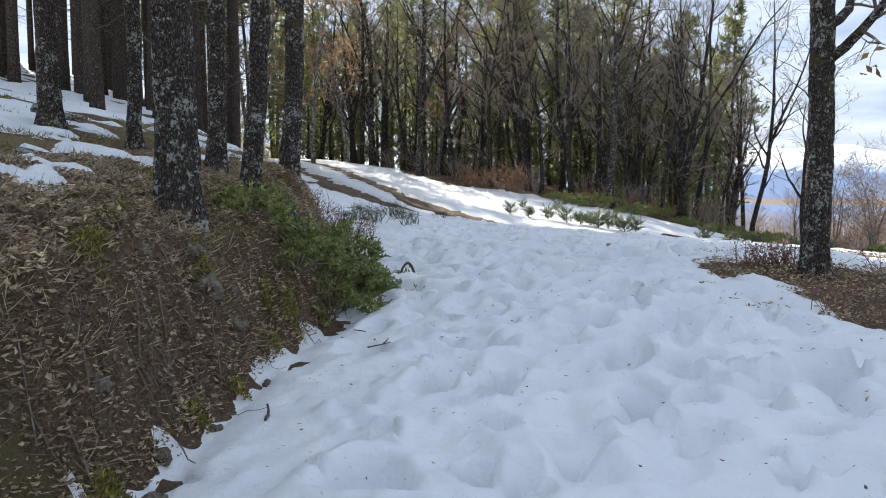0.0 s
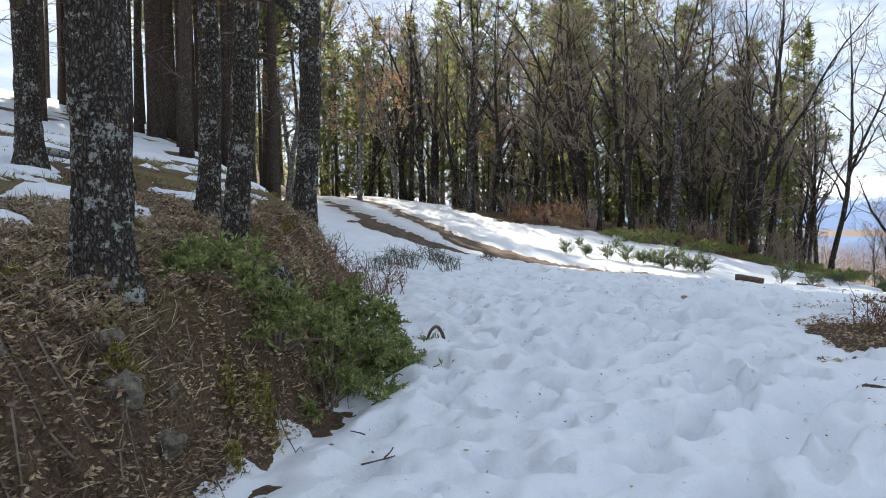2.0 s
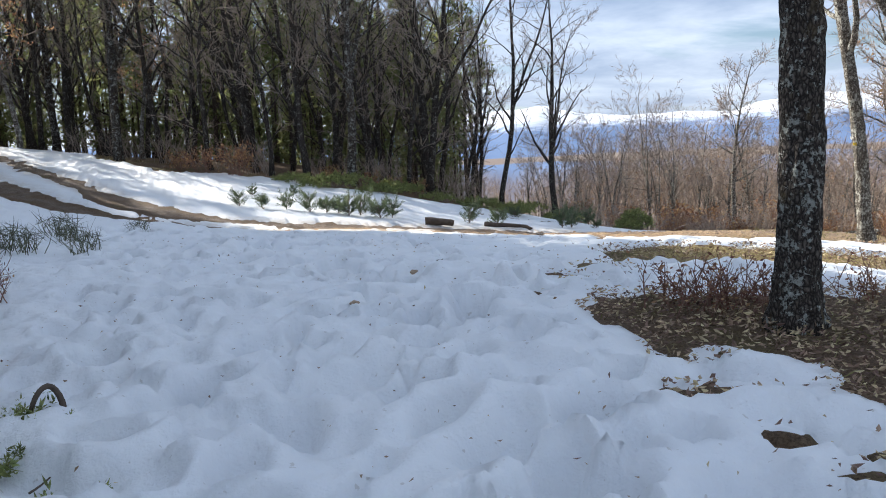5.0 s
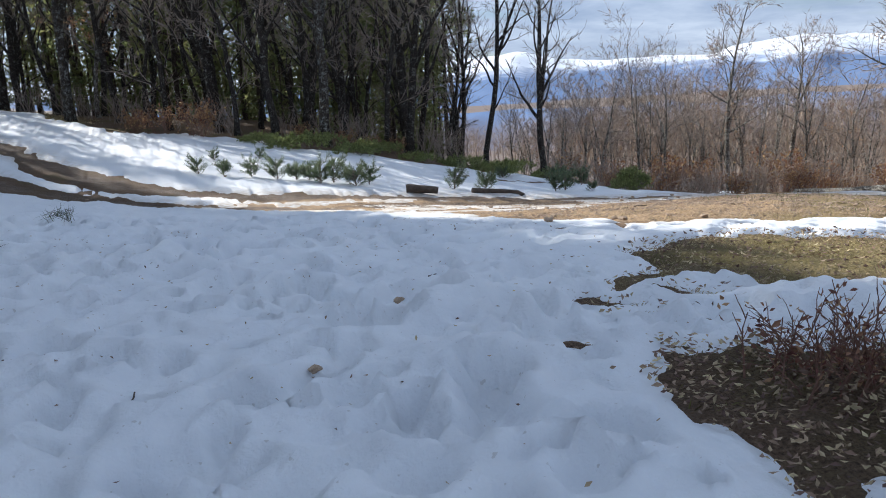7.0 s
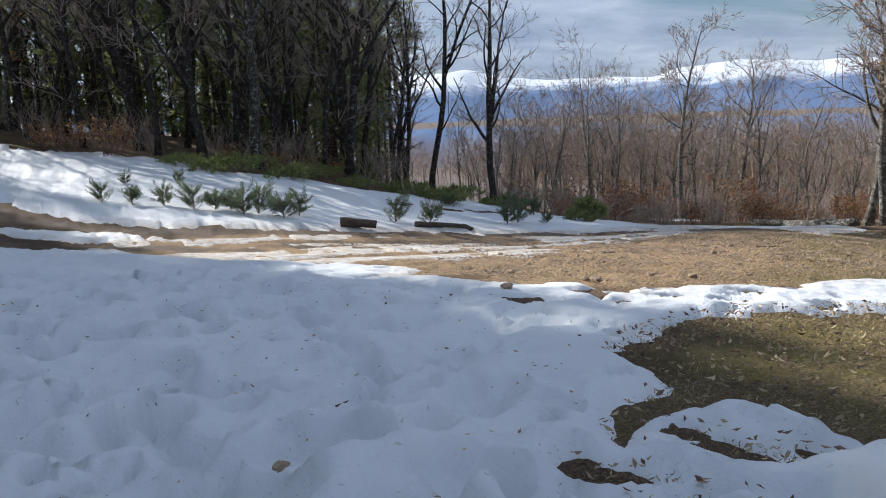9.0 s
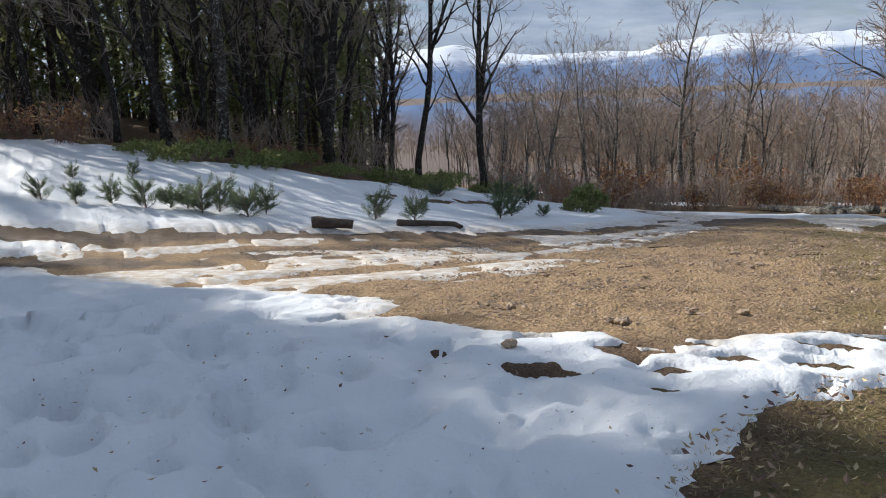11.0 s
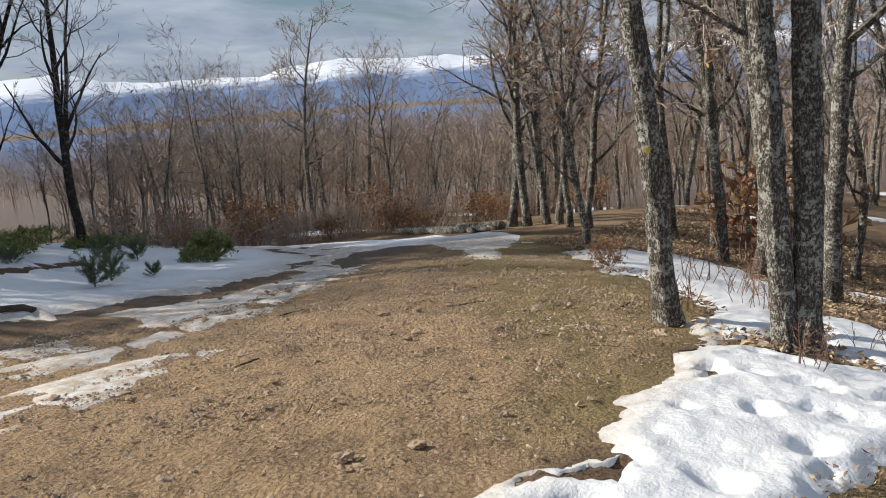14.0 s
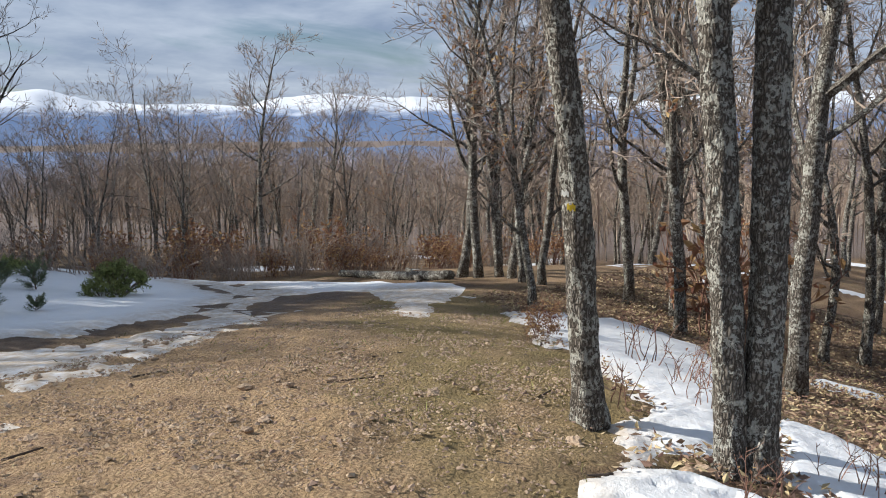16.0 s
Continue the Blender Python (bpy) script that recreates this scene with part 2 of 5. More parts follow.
# ---- mesh helpers ----
class Build:
    """Collects vertices and faces for one mesh."""

    def __init__(self):
        self.v, self.f, self.count = [], [], 0

    def extend(self, verts, faces):
        self.v.append(np.asarray(verts, float).reshape(-1, 3))
        self.f.extend([tuple(i + self.count for i in q) for q in faces])
        self.count += len(self.v[-1])

    def tube(self, pts, radii, sides=5, rng=None, rough=0.0, cap=True):
        pts, radii = np.asarray(pts, float), np.asarray(radii, float)
        t = np.gradient(pts, axis=0)
        t /= np.linalg.norm(t, axis=1)[:, None] + 1e-9
        ref = np.where(np.abs(t[:, 2:3]) > 0.9, [[1.0, 0, 0]], [[0, 0, 1.0]])
        a = np.cross(t, ref)
        a /= np.linalg.norm(a, axis=1)[:, None] + 1e-9
        b = np.cross(t, a)
        for i in range(1, len(pts)):          # keep rings from twisting
            k = math.atan2(a[i - 1] @ b[i], a[i - 1] @ a[i])
            a[i], b[i] = math.cos(k) * a[i] + math.sin(k) * b[i], math.cos(k) * b[i] - math.sin(k) * a[i]
        ang = np.arange(sides) * 2 * math.pi / sides
        r = radii[:, None] * np.ones((1, sides))
        if rng is not None and rough:
            r = r * (1 + rough * (rng.random(r.shape) - 0.5))
        ring = pts[:, None, :] + r[..., None] * (np.cos(ang)[None, :, None] * a[:, None, :] + np.sin(ang)[None, :, None] * b[:, None, :])
        n = len(pts)
        faces = [(i * sides + j, i * sides + (j + 1) % sides, (i + 1) * sides + (j + 1) % sides, (i + 1) * sides + j) for i in range(n - 1) for j in range(sides)]
        if cap:
            faces.append(tuple(range((n - 1) * sides, n * sides)))
            faces.append(tuple(range(sides - 1, -1, -1)))
        self.extend(ring.reshape(-1, 3), faces)

    def spikes(self, base, tip, width, rng):
        """Thin three-cornered blades from base to tip."""
        base, tip = np.asarray(base, float), np.asarray(tip, float)
        d = tip - base
        side = np.cross(d, rng.normal(size=base.shape))
        side /= np.linalg.norm(side, axis=1)[:, None] + 1e-9
        side *= np.asarray(width).reshape(-1, 1) * 0.5
        mid = base + d * 0.45
        verts = np.stack([base, mid + side, tip, mid - side], 1).reshape(-1, 3)
        self.extend(verts, [(4 * i, 4 * i + 1, 4 * i + 2, 4 * i + 3) for i in range(len(base))])

    def leaves(self, at, size, rng, flat=0.5):
        """Bent leaf blades of two triangles each."""
        at = np.asarray(at, float)
        n = len(at)
        a = rng.normal(size=(n, 3)) * [1, 1, 1 - flat]
        a /= np.linalg.norm(a, axis=1)[:, None]
        b = np.cross(a, rng.normal(size=(n, 3)) * [1 - flat, 1 - flat, 1] + [0, 0, flat])
        b /= np.linalg.norm(b, axis=1)[:, None] + 1e-9
        s = np.asarray(size).reshape(-1, 1) * np.ones((n, 1))
        c = np.cross(a, b)
        verts = np.stack([at - a * s, at + b * s * 0.45 + c * s * 0.25, at + a * s, at - b * s * 0.45 + c * s * 0.25], 1).reshape(-1, 3)
        self.extend(verts, [f for i in range(n) for f in ((4 * i, 4 * i + 1, 4 * i + 2), (4 * i, 4 * i + 2, 4 * i + 3))])

    def mesh(self, name, mat, smooth=False):
        me = bpy.data.meshes.new(name)
        me.from_pydata(np.concatenate(self.v).tolist() if self.v else [], [], self.f)
        me.materials.append(mat)
        if smooth:
            me.polygons.foreach_set("use_smooth", [True] * len(me.polygons))
        me.update()
        return me


def part(name, build, mat, parent=None, label="", smooth=False):
    """One mesh object out of a Build, under a thing or a part."""
    ob = new(name, build.mesh(name, mat, smooth))
    ob.parent = parent
    return tagged(ob, label)


def empty(name, at=(0, 0, 0), **tags):
    ob = new(name)
    ob.empty_display_size = 0.2
    ob.matrix_basis = Matrix.Translation(at)
    return tagged(ob, **tags)


# ---- the lie of the land ----
KX = (-6, -2, 1, 4, 7, 10, 14, 20)
KY = (-2, 3, 7, 11, 14, 17, 20, 24, 30, 38)
LEVELS = np.array([
    (-0.22, -0.11, 0.15, 0.62, 1.13, 1.5, 1.74, 1.97, 2.26, 2.54),
    (-0.12, 0.04, 0.24, 0.63, 0.93, 1.01, 0.94, 1.07, 1.51, 1.96),
    (-0.12, 0.27, 0.54, 0.66, 0.68, 0.5, 0.25, 0.46, 1.14, 1.71),
    (-0.16, 0.43, 0.74, 0.64, 0.5, 0.19, 0.02, 0.36, 1.05, 1.55),
    (-0.38, 0.04, 0.26, 0.41, 0.37, -0.06, -0.31, -0.06, 0.58, 1.05),
    (-0.89, -0.76, -0.63, -0.21, 0.15, -0.15, -0.6, -0.67, -0.27, 0.03),
    (-1.56, -1.58, -1.49, -1.13, -0.58, -0.32, -0.76, -1.23, -1.4, -1.56),
    (-2.25, -2.37, -2.48, -2.55, -2.46, -1.73, -1.32, -1.94, -2.78, -3.47),
])


def ss(a, b, x):
    t = np.clip((np.asarray(x, float) - a) / (b - a), 0, 1)
    return t * t * (3 - 2 * t)


def spline(k, n):
    """Cubic B-spline weights on n even knots."""
    k = np.clip(k, 0, n - 1)
    i = np.floor(k).astype(int)
    t = k - i
    for o, wt in zip((-1, 0, 1, 2), ((1 - t) ** 3 / 6, (3 * t**3 - 6 * t * t + 4) / 6, (-3 * t**3 + 3 * t * t + 3 * t + 1) / 6, t**3 / 6)):
        yield np.clip(i + o, 0, n - 1), wt


def bank_foot(y):
    """Where the cut bank left of the snow begins."""
    return np.interp(y, (-3, 3.3, 5.4, 6.2, 7.2, 8.5, 10, 12, 20, 40), (-1.3, -1.25, -1.05, -0.85, -0.72, -0.95, -1.25, -1.6, -4.4, -10.5))


def bank_share(x, y):
    return ss(0, 1, (bank_foot(y) - x) / (0.55 + np.maximum(y - 10, 0) * 0.22))


def fbm(x, y, scale, octaves=4, seed=0.0, gain=0.5):
    """Smooth value noise about 0, for whole arrays."""
    total, amp = 0.0, 1.0
    rng = np.random.default_rng(int(seed * 10) + 7)
    table = rng.random((256, 256)) - 0.5
    for o in range(octaves):
        u, v = x * scale + 31.7 * o, y * scale + 17.3 * o
        i, j = np.floor(u).astype(int), np.floor(v).astype(int)
        a, b = u - i, v - j
        a, b = a * a * (3 - 2 * a), b * b * (3 - 2 * b)
        i0, i1, j0, j1 = i % 256, (i + 1) % 256, j % 256, (j + 1) % 256
        total = total + amp * ((table[i0, j0] * (1 - a) + table[i1, j0] * a) * (1 - b) + (table[i0, j1] * (1 - a) + table[i1, j1] * a) * b)
        scale, amp = scale * 2.03, amp * gain
    return total


def height(x, y):
    x, y = np.asarray(x, float), np.asarray(y, float)
    z = np.zeros(np.broadcast(x, y).shape)
    for i, wi in spline(np.interp(x, KX, range(8)), 8):
        for j, wj in spline(np.interp(y, KY, range(10)), 10):
            z = z + wi * wj * LEVELS[i, j]
    away = np.maximum(x - 22, 0) + 0.5 * np.maximum(y - 38, 0) * ss(-10, 15, x)
    z = z - 34 * (1 - np.exp(-away * 0.0042)) - np.maximum(12 - y, 0) * 0.06 * ss(6, 20, x)
    hill = 1.25 + 0.22 * (-1.8 - np.maximum(x, -30)) + 0.05 * (np.clip(y, -5, 40) - 5.4)
    s = bank_share(x, y)
    lumps = (fbm(x, y, 3.1, 3, 43, 0.6) * 0.22 + fbm(x, y, 7.0, 3, 44, 0.6) * 0.12) * ss(0.1, 0.45, s) * ss(-3.2, -1.6, x) * ss(12, 9, y)
    return z * (1 - s) + hill * s + lumps


def inside(x, y, poly):
    """Signed distance to a closed outline, above 0 inside."""
    p = np.array(poly, float)
    q = np.roll(p, -1, axis=0)
    best, odd = np.full(x.shape, 1e9), np.zeros(x.shape, bool)
    for (ax, ay), (bx, by) in zip(p, q):
        dx, dy = bx - ax, by - ay
        t = np.clip(((x - ax) * dx + (y - ay) * dy) / (dx * dx + dy * dy + 1e-12), 0, 1)
        best = np.minimum(best, (x - ax - t * dx) ** 2 + (y - ay - t * dy) ** 2)
        odd ^= ((ay > y) != (by > y)) & (x < (bx - ax) * (y - ay) / (by - ay + 1e-12) + ax)
    return np.where(odd, 1, -1) * np.sqrt(best)


def beside(x, y, line):
    """Distance to an open line."""
    p = np.array(line, float)
    best = np.full(x.shape, 1e9)
    for (ax, ay), (bx, by) in zip(p[:-1], p[1:]):
        dx, dy = bx - ax, by - ay
        t = np.clip(((x - ax) * dx + (y - ay) * dy) / (dx * dx + dy * dy), 0, 1)
        best = np.minimum(best, (x - ax - t * dx) ** 2 + (y - ay - t * dy) ** 2)
    return np.sqrt(best)


LEAFY_PATCH = ((2.5, 7.6), (2.56, 7.95), (2.6, 8.37), (2.98, 8.85), (3.4, 8.75), (4.2, 8.4), (6.5, 8.6), (9, 8), (8, 3), (3.4, 4.4), (2.75, 5.6), (2.85, 6.5), (2.7, 6.8), (2.92, 7.03), (2.95, 7.26), (2.85, 7.46), (2.6, 7.35))
TURF_PATCH = ((4.2, 11.22), (4.6, 11.4), (5.2, 11.68), (5.9, 11.62), (6.4, 11.62), (7.0, 11.6), (7.5, 11.5), (8.1, 11.3), (9.2, 10.8), (11, 10.2), (9, 8.9), (6, 9.2), (4.48, 9.45), (4.26, 9.52), (4.22, 9.7), (4.19, 9.91), (4.19, 10.14), (3.93, 10.13), (3.68, 10.11), (3.52, 9.97), (3.36, 9.9), (3.36, 10.05), (3.54, 10.34), (3.81, 10.42), (4.03, 10.55), (4.16, 10.9))
ROAD_FIELD = ((4.36, 15.2), (4.36, 14.6), (4.1, 14.7), (4.02, 14.21), (4.32, 14.11), (4.54, 13.89), (4.61, 13.52), (4.75, 13.28), (5.11, 13.12), (5.28, 13.02), (5.2, 12.7), (5.3, 12.42), (5.65, 12.59), (5.87, 12.47), (6.13, 12.54), (6.45, 12.49), (6.8, 12.42), (7.0, 12.35), (7.4, 12.52), (7.95, 12.54), (8.65, 12.63), (9.06, 12.86), (9.6, 12.85), (10.3, 13.2), (11.15, 13.56), (12.5, 14.6), (12.66, 15.2), (15.3, 17.4), (18, 20.6), (17, 22.3), (14.6, 22.3), (12.4, 20.6), (9.0, 20.3), (5.4, 20.4), (2.8, 20.4), (1.6, 19.2), (2.1, 17.6), (3.3, 16.4))
NEAR_LOBE = ((8.0, 12.55), (8.65, 12.63), (9.06, 12.86), (9.45, 12.87), (9.67, 12.66), (9.7, 12.27), (9.85, 11.75), (10.2, 11.4), (10.4, 10.9), (9.6, 10.7), (8.9, 11.2), (8.3, 11.5))
MID_STRIP = ((15.34, 17.43), (12.9, 15.42), (13.34, 15.21), (11.39, 13.7), (10.85, 13.3), (10.29, 13.15), (10.3, 12.8), (10.9, 12.72), (11.95, 13.03), (14.05, 13.75), (16.33, 15.02), (16.94, 16.47))
EAST_STRIP = ((10.45, 12.3), (11.2, 12.55), (12.25, 12.74), (12.02, 12.32), (11.42, 11.62), (10.6, 11.5), (10.1, 11.75))
END_PATCH = ((17.49, 22.59), (18.75, 22.47), (18.78, 21.15), (17.65, 20.18), (15.10, 18.71), (12.89, 17.36), (14.94, 19.34), (15.84, 20.64))
ROAD_BAND = ((8.93, 19.74), (10.12, 19.67), (11.40, 20.04), (12.96, 20.54), (12.39, 19.80), (10.58, 19.12), (9.24, 18.60), (8.30, 18.38))
MELT_HOLES = ((3.81, 9.71, 0.10), (3.69, 9.96, 0.07), (3.21, 9.73, 0.08), (3.26, 9.5, 0.08), (3.05, 9.47, 0.07), (2.97, 9.29, 0.08), (2.61, 9.17, 0.05), (2.36, 9.33, 0.05), (4.48, 12.44, 0.08), (4.85, 12.03, 0.09), (5.59, 12.28, 0.16), (5.92, 12.0, 0.13), (6.34, 12.22, 0.10), (4.48, 13.33, 0.17), (4.01, 13.71, 0.10), (4.55, 12.53, 0.13), (3.99, 12.97, 0.07), (5.08, 12.23, 0.08), (2.44, 6.94, 0.09), (2.39, 6.46, 0.07), (2.63, 6.3, 0.08), (2.42, 6.1, 0.10), (1.85, 5.0, 0.06), (-1.22, 5.45, -0.1))
EAST_RUT = ((-8, 40), (-3.8, 30.2), (-1.5, 25), (0.2, 22), (2, 20.9), (5, 20.4), (8.5, 20.4), (12, 20.7), (14.8, 23.0), (17.5, 29))
WEST_RUT = ((-9.5, 39), (-4.7, 27), (-2.7, 22.6), (-1.1, 20.1), (1.2, 19.0), (3.2, 18.6), (6, 19.2), (9, 19.0), (12, 19.6), (15, 22), (18, 27.5))
FOREST_EDGE = ((-60, 60), (-14, 46), (-6, 41.5), (-1.2, 35.3), (2.2, 30.6), (5, 28.3), (9, 28.6), (12, 30.5), (14, 34), (17, 41), (60, 60))


def forest_line(x):
    return np.interp(x, [p[0] for p in FOREST_EDGE], [p[1] for p in FOREST_EDGE])


def snow_depth(x, y):
    """Above 0 where snow lies: metres to its edge, roughened."""
    x, y = np.asarray(x, float), np.asarray(y, float)
    wob = fbm(x, y, 1.6, 5, 1, 0.68)
    s = np.minimum(1.0, 40 + 0 * x)
    s = np.minimum(s, -inside(x, y, LEAFY_PATCH) + wob * 0.2)
    s = np.minimum(s, -inside(x, y, TURF_PATCH) * 2.0 + wob * 0.2)
    # dirt road: soil with ribbons of packed snow along the ruts
    ribbon = fbm(x * 0.36 + y * 0.1, (y - 0.12 * x) * 2.6, 0.75, 4, 3)
    west = ss(9.5, 4.5, x) * ss(14.6, 16.2, y)
    road = -inside(x, y, ROAD_FIELD) + wob * 0.2
    road = np.where(road < 0, np.maximum(road, (ribbon - 0.05) * 0.7 * west - 0.25 * (1 - west)), road)
    s = np.minimum(s, road)
    strips = np.maximum.reduce([inside(x, y, p) for p in (NEAR_LOBE, MID_STRIP, EAST_STRIP)]) + wob * 0.2
    s = np.maximum(s, strips)
    line = np.abs(beside(x, y, ((3.3, 17.2), (4.7, 17.9), (6.1, 17.7), (7.6, 17.6), (9.6, 18.3), (11.4, 19.0), (13.5, 20.2))))
    s = np.maximum(s, 0.16 * ss(14, 9, x) - line + wob * 0.12)
    upper = ss(19.5, 22.5, y)
    for rut, wide in ((EAST_RUT, 0.40), (WEST_RUT, 0.34)):
        s = np.minimum(s, beside(x, y, rut) - wide * (1 + 1.5 * ss(26, 21, y) * ss(3, 0, x)) * (1 - 0.45 * ss(3, 6, x)) + wob * 0.3)
    s = np.minimum(s, beside(x, y, ((7.4, 24.4), (10.8, 25.3))) - 0.3 + wob * 0.5)
    # bank and the slope above it
    b = bank_share(x, y)
    hill = -0.38 - 0.10 * ss(-6, -3.5, x) + fbm(x, y, 1.1, 5, 5, 0.72) * 1.8 + 0.35 * ss(-4, -7, x) - 1.0 * ss(-3.3, -2.2, x) - 0.5 * ss(4.5, 3.0, y)
    on_bank = np.where(b > 0.9, hill, -0.5)
    s = np.minimum(s, np.maximum(x - bank_foot(y) - 0.02 + wob * (0.25 - 0.15 * ss(5.0, 4.4, y)), on_bank))
    # forest floors
    pines = y - forest_line(x)
    s = np.minimum(s, -pines * 0.6 - 0.6 + fbm(x, y, 0.35, 3, 9) * 1.6)
    s = np.minimum(s, np.maximum(-(x - 19.5) * 0.5 - np.maximum(y - 24, 0) * 0.02, fbm(x, y, 0.13, 3, 11) * 4 - 1.1))
    holes = fbm(x, y, 2.3, 3, 15, 0.6)
    s = np.where((s > 0) & (s < 0.55), s - np.maximum(holes - (0.24 - 0.12 * ss(9.5, 11.5, y)), 0) * 1.3 * ss(0.55, 0.1, s), s)
    east = inside(x, y, ((10.3, 13.2), (12.4, 14.9), (15.1, 17.4), (18.2, 21.2), (19.2, 24), (60, 40), (60, -20), (6, -20), (8.2, 8), (9.2, 11.0), (9.5, 11.8), (9.6, 12.5), (9.0, 12.75)))
    s = np.where(east > 0, np.maximum(np.minimum(s, -east), np.maximum(strips, fbm(x, y, 0.3, 3, 13) * 2.2 - 0.95)), s)
    for ring in (END_PATCH, ROAD_BAND):
        s = np.maximum(s, inside(x, y, ring) + wob * 0.25)
    for hx, hy, r in MELT_HOLES:
        u, v = (x - hx) * 0.82 - (y - hy) * 0.57, (x - hx) * 0.57 + (y - hy) * 0.82
        s = np.minimum(s, (np.hypot(u * 0.62, v * 1.35) - r * (1.35 if hy < 11 else 0.95) + wob * 0.16) * 2.5)
    return s


def dimples(x, y):
    """Melt hollows and old footprints in the snow."""
    rng = np.random.default_rng(5)
    z = fbm(x, y, 0.7, 3, 21) * 0.06 + fbm(x, y, 2.4, 3, 22) * 0.06 + fbm(x, y, 5.5, 3, 23, 0.6) * 0.055
    steps = [(rng.uniform(-0.6, 4.5), rng.uniform(2.0, 15.5), rng.uniform(0, 6.3), rng.choice((0.04, 0.05, 0.05, 0.07, 0.10, 0.13)), rng.uniform(0.4, 1.3)) for _ in range(1250)]
    steps += [(hx, hy, 0.3, r + 0.07, 1.0) for hx, hy, r in MELT_HOLES]
    for k in range(26):                       # two trodden lines up the middle
        for side in (0, 1):
            steps.append((0.9 + side * 0.9 + 0.05 * k + rng.normal(0, 0.1) + 0.14 * (k % 2), 2.0 + k * 0.5 + rng.normal(0, 0.08), 1.45 + rng.normal(0, 0.2), 0.10, 1.0))
    steps += [(rng.uniform(6.5, 10.0), rng.uniform(10.9, 12.8), rng.uniform(0, 6.3), rng.choice((0.06, 0.08, 0.10)), rng.uniform(0.4, 0.9)) for _ in range(34)]
    for px, py, turn, r, deep in steps:
        near = (np.abs(x - px) < 0.5) & (np.abs(y - py) < 0.5)
        if near.any():
            dx, dy = x[near] - px, y[near] - py
            u, v = dx * math.cos(turn) + dy * math.sin(turn), -dx * math.sin(turn) + dy * math.cos(turn)
            q = (u / (r * 1.5)) ** 2 + (v / r) ** 2
            z[near] += deep * (-(0.055 + 0.8 * min(r, 0.11)) * np.exp(-q ** 2.5) + 0.014 * np.exp(-(np.sqrt(q) - 1.5) ** 2 * 3))
    return z


def axis(lo, hi, step, least, most, growth):
    """Even steps from lo to hi, then ever longer ones."""
    mid = np.arange(lo, hi, step)
    out = [list(mid)]
    for start, end, sign in ((lo, least, -1), (mid[-1], most, 1)):
        s, at, run = step, start, []
        while sign * (end - at) > 0:
            s *= growth
            at += sign * s
            run.append(at)
        out.append(run)
    return np.array(out[1][::-1] + out[0] + out[2])


def sheet(name, xs, ys, z, mat, keep=None, **attributes):
    nx, ny = len(xs), len(ys)
    X, Y = np.meshgrid(xs, ys, indexing="ij")
    idx = np.arange(nx * ny).reshape(nx, ny)
    quads = np.stack([idx[:-1, :-1], idx[1:, :-1], idx[1:, 1:], idx[:-1, 1:]], -1).reshape(-1, 4)
    verts = np.stack([X, Y, z], -1).reshape(-1, 3)
    if keep is not None:
        quads = quads[keep.reshape(-1)[quads].any(1)]
        used = np.unique(quads)
        remap = np.zeros(nx * ny, int)
        remap[used] = np.arange(len(used))
        quads, verts = remap[quads], verts[used]
    else:
        used = np.arange(nx * ny)
    me = bpy.data.meshes.new(name)
    me.vertices.add(len(verts))
    me.vertices.foreach_set("co", verts.ravel())
    me.loops.add(quads.size)
    me.loops.foreach_set("vertex_index", quads.ravel())
    me.polygons.add(len(quads))
    me.polygons.foreach_set("loop_start", np.arange(0, quads.size, 4))
    me.polygons.foreach_set("use_smooth", np.ones(len(quads), bool))
    for k, a in attributes.items():
        if a.ndim == 3:
            at = me.attributes.new(k, "FLOAT_COLOR", "POINT")
            at.data.foreach_set("color", np.concatenate([a.reshape(-1, 3)[used], np.ones((len(used), 1))], 1).ravel())
        else:
            at = me.attributes.new(k, "FLOAT", "POINT")
            at.data.foreach_set("value", a.ravel()[used])
    me.materials.append(mat)
    me.update(calc_edges=True)
    me.validate()
    return new(name, me)


XS = axis(-2.2, 10.6, 0.037, -1800, 2200, 1.075)
YS = axis(1.8, 14.6, 0.036, -900, 2600, 1.055)
GX, GY = np.meshgrid(XS, YS, indexing="ij")
LAND = height(GX, GY)
DEPTH = snow_depth(GX, GY)


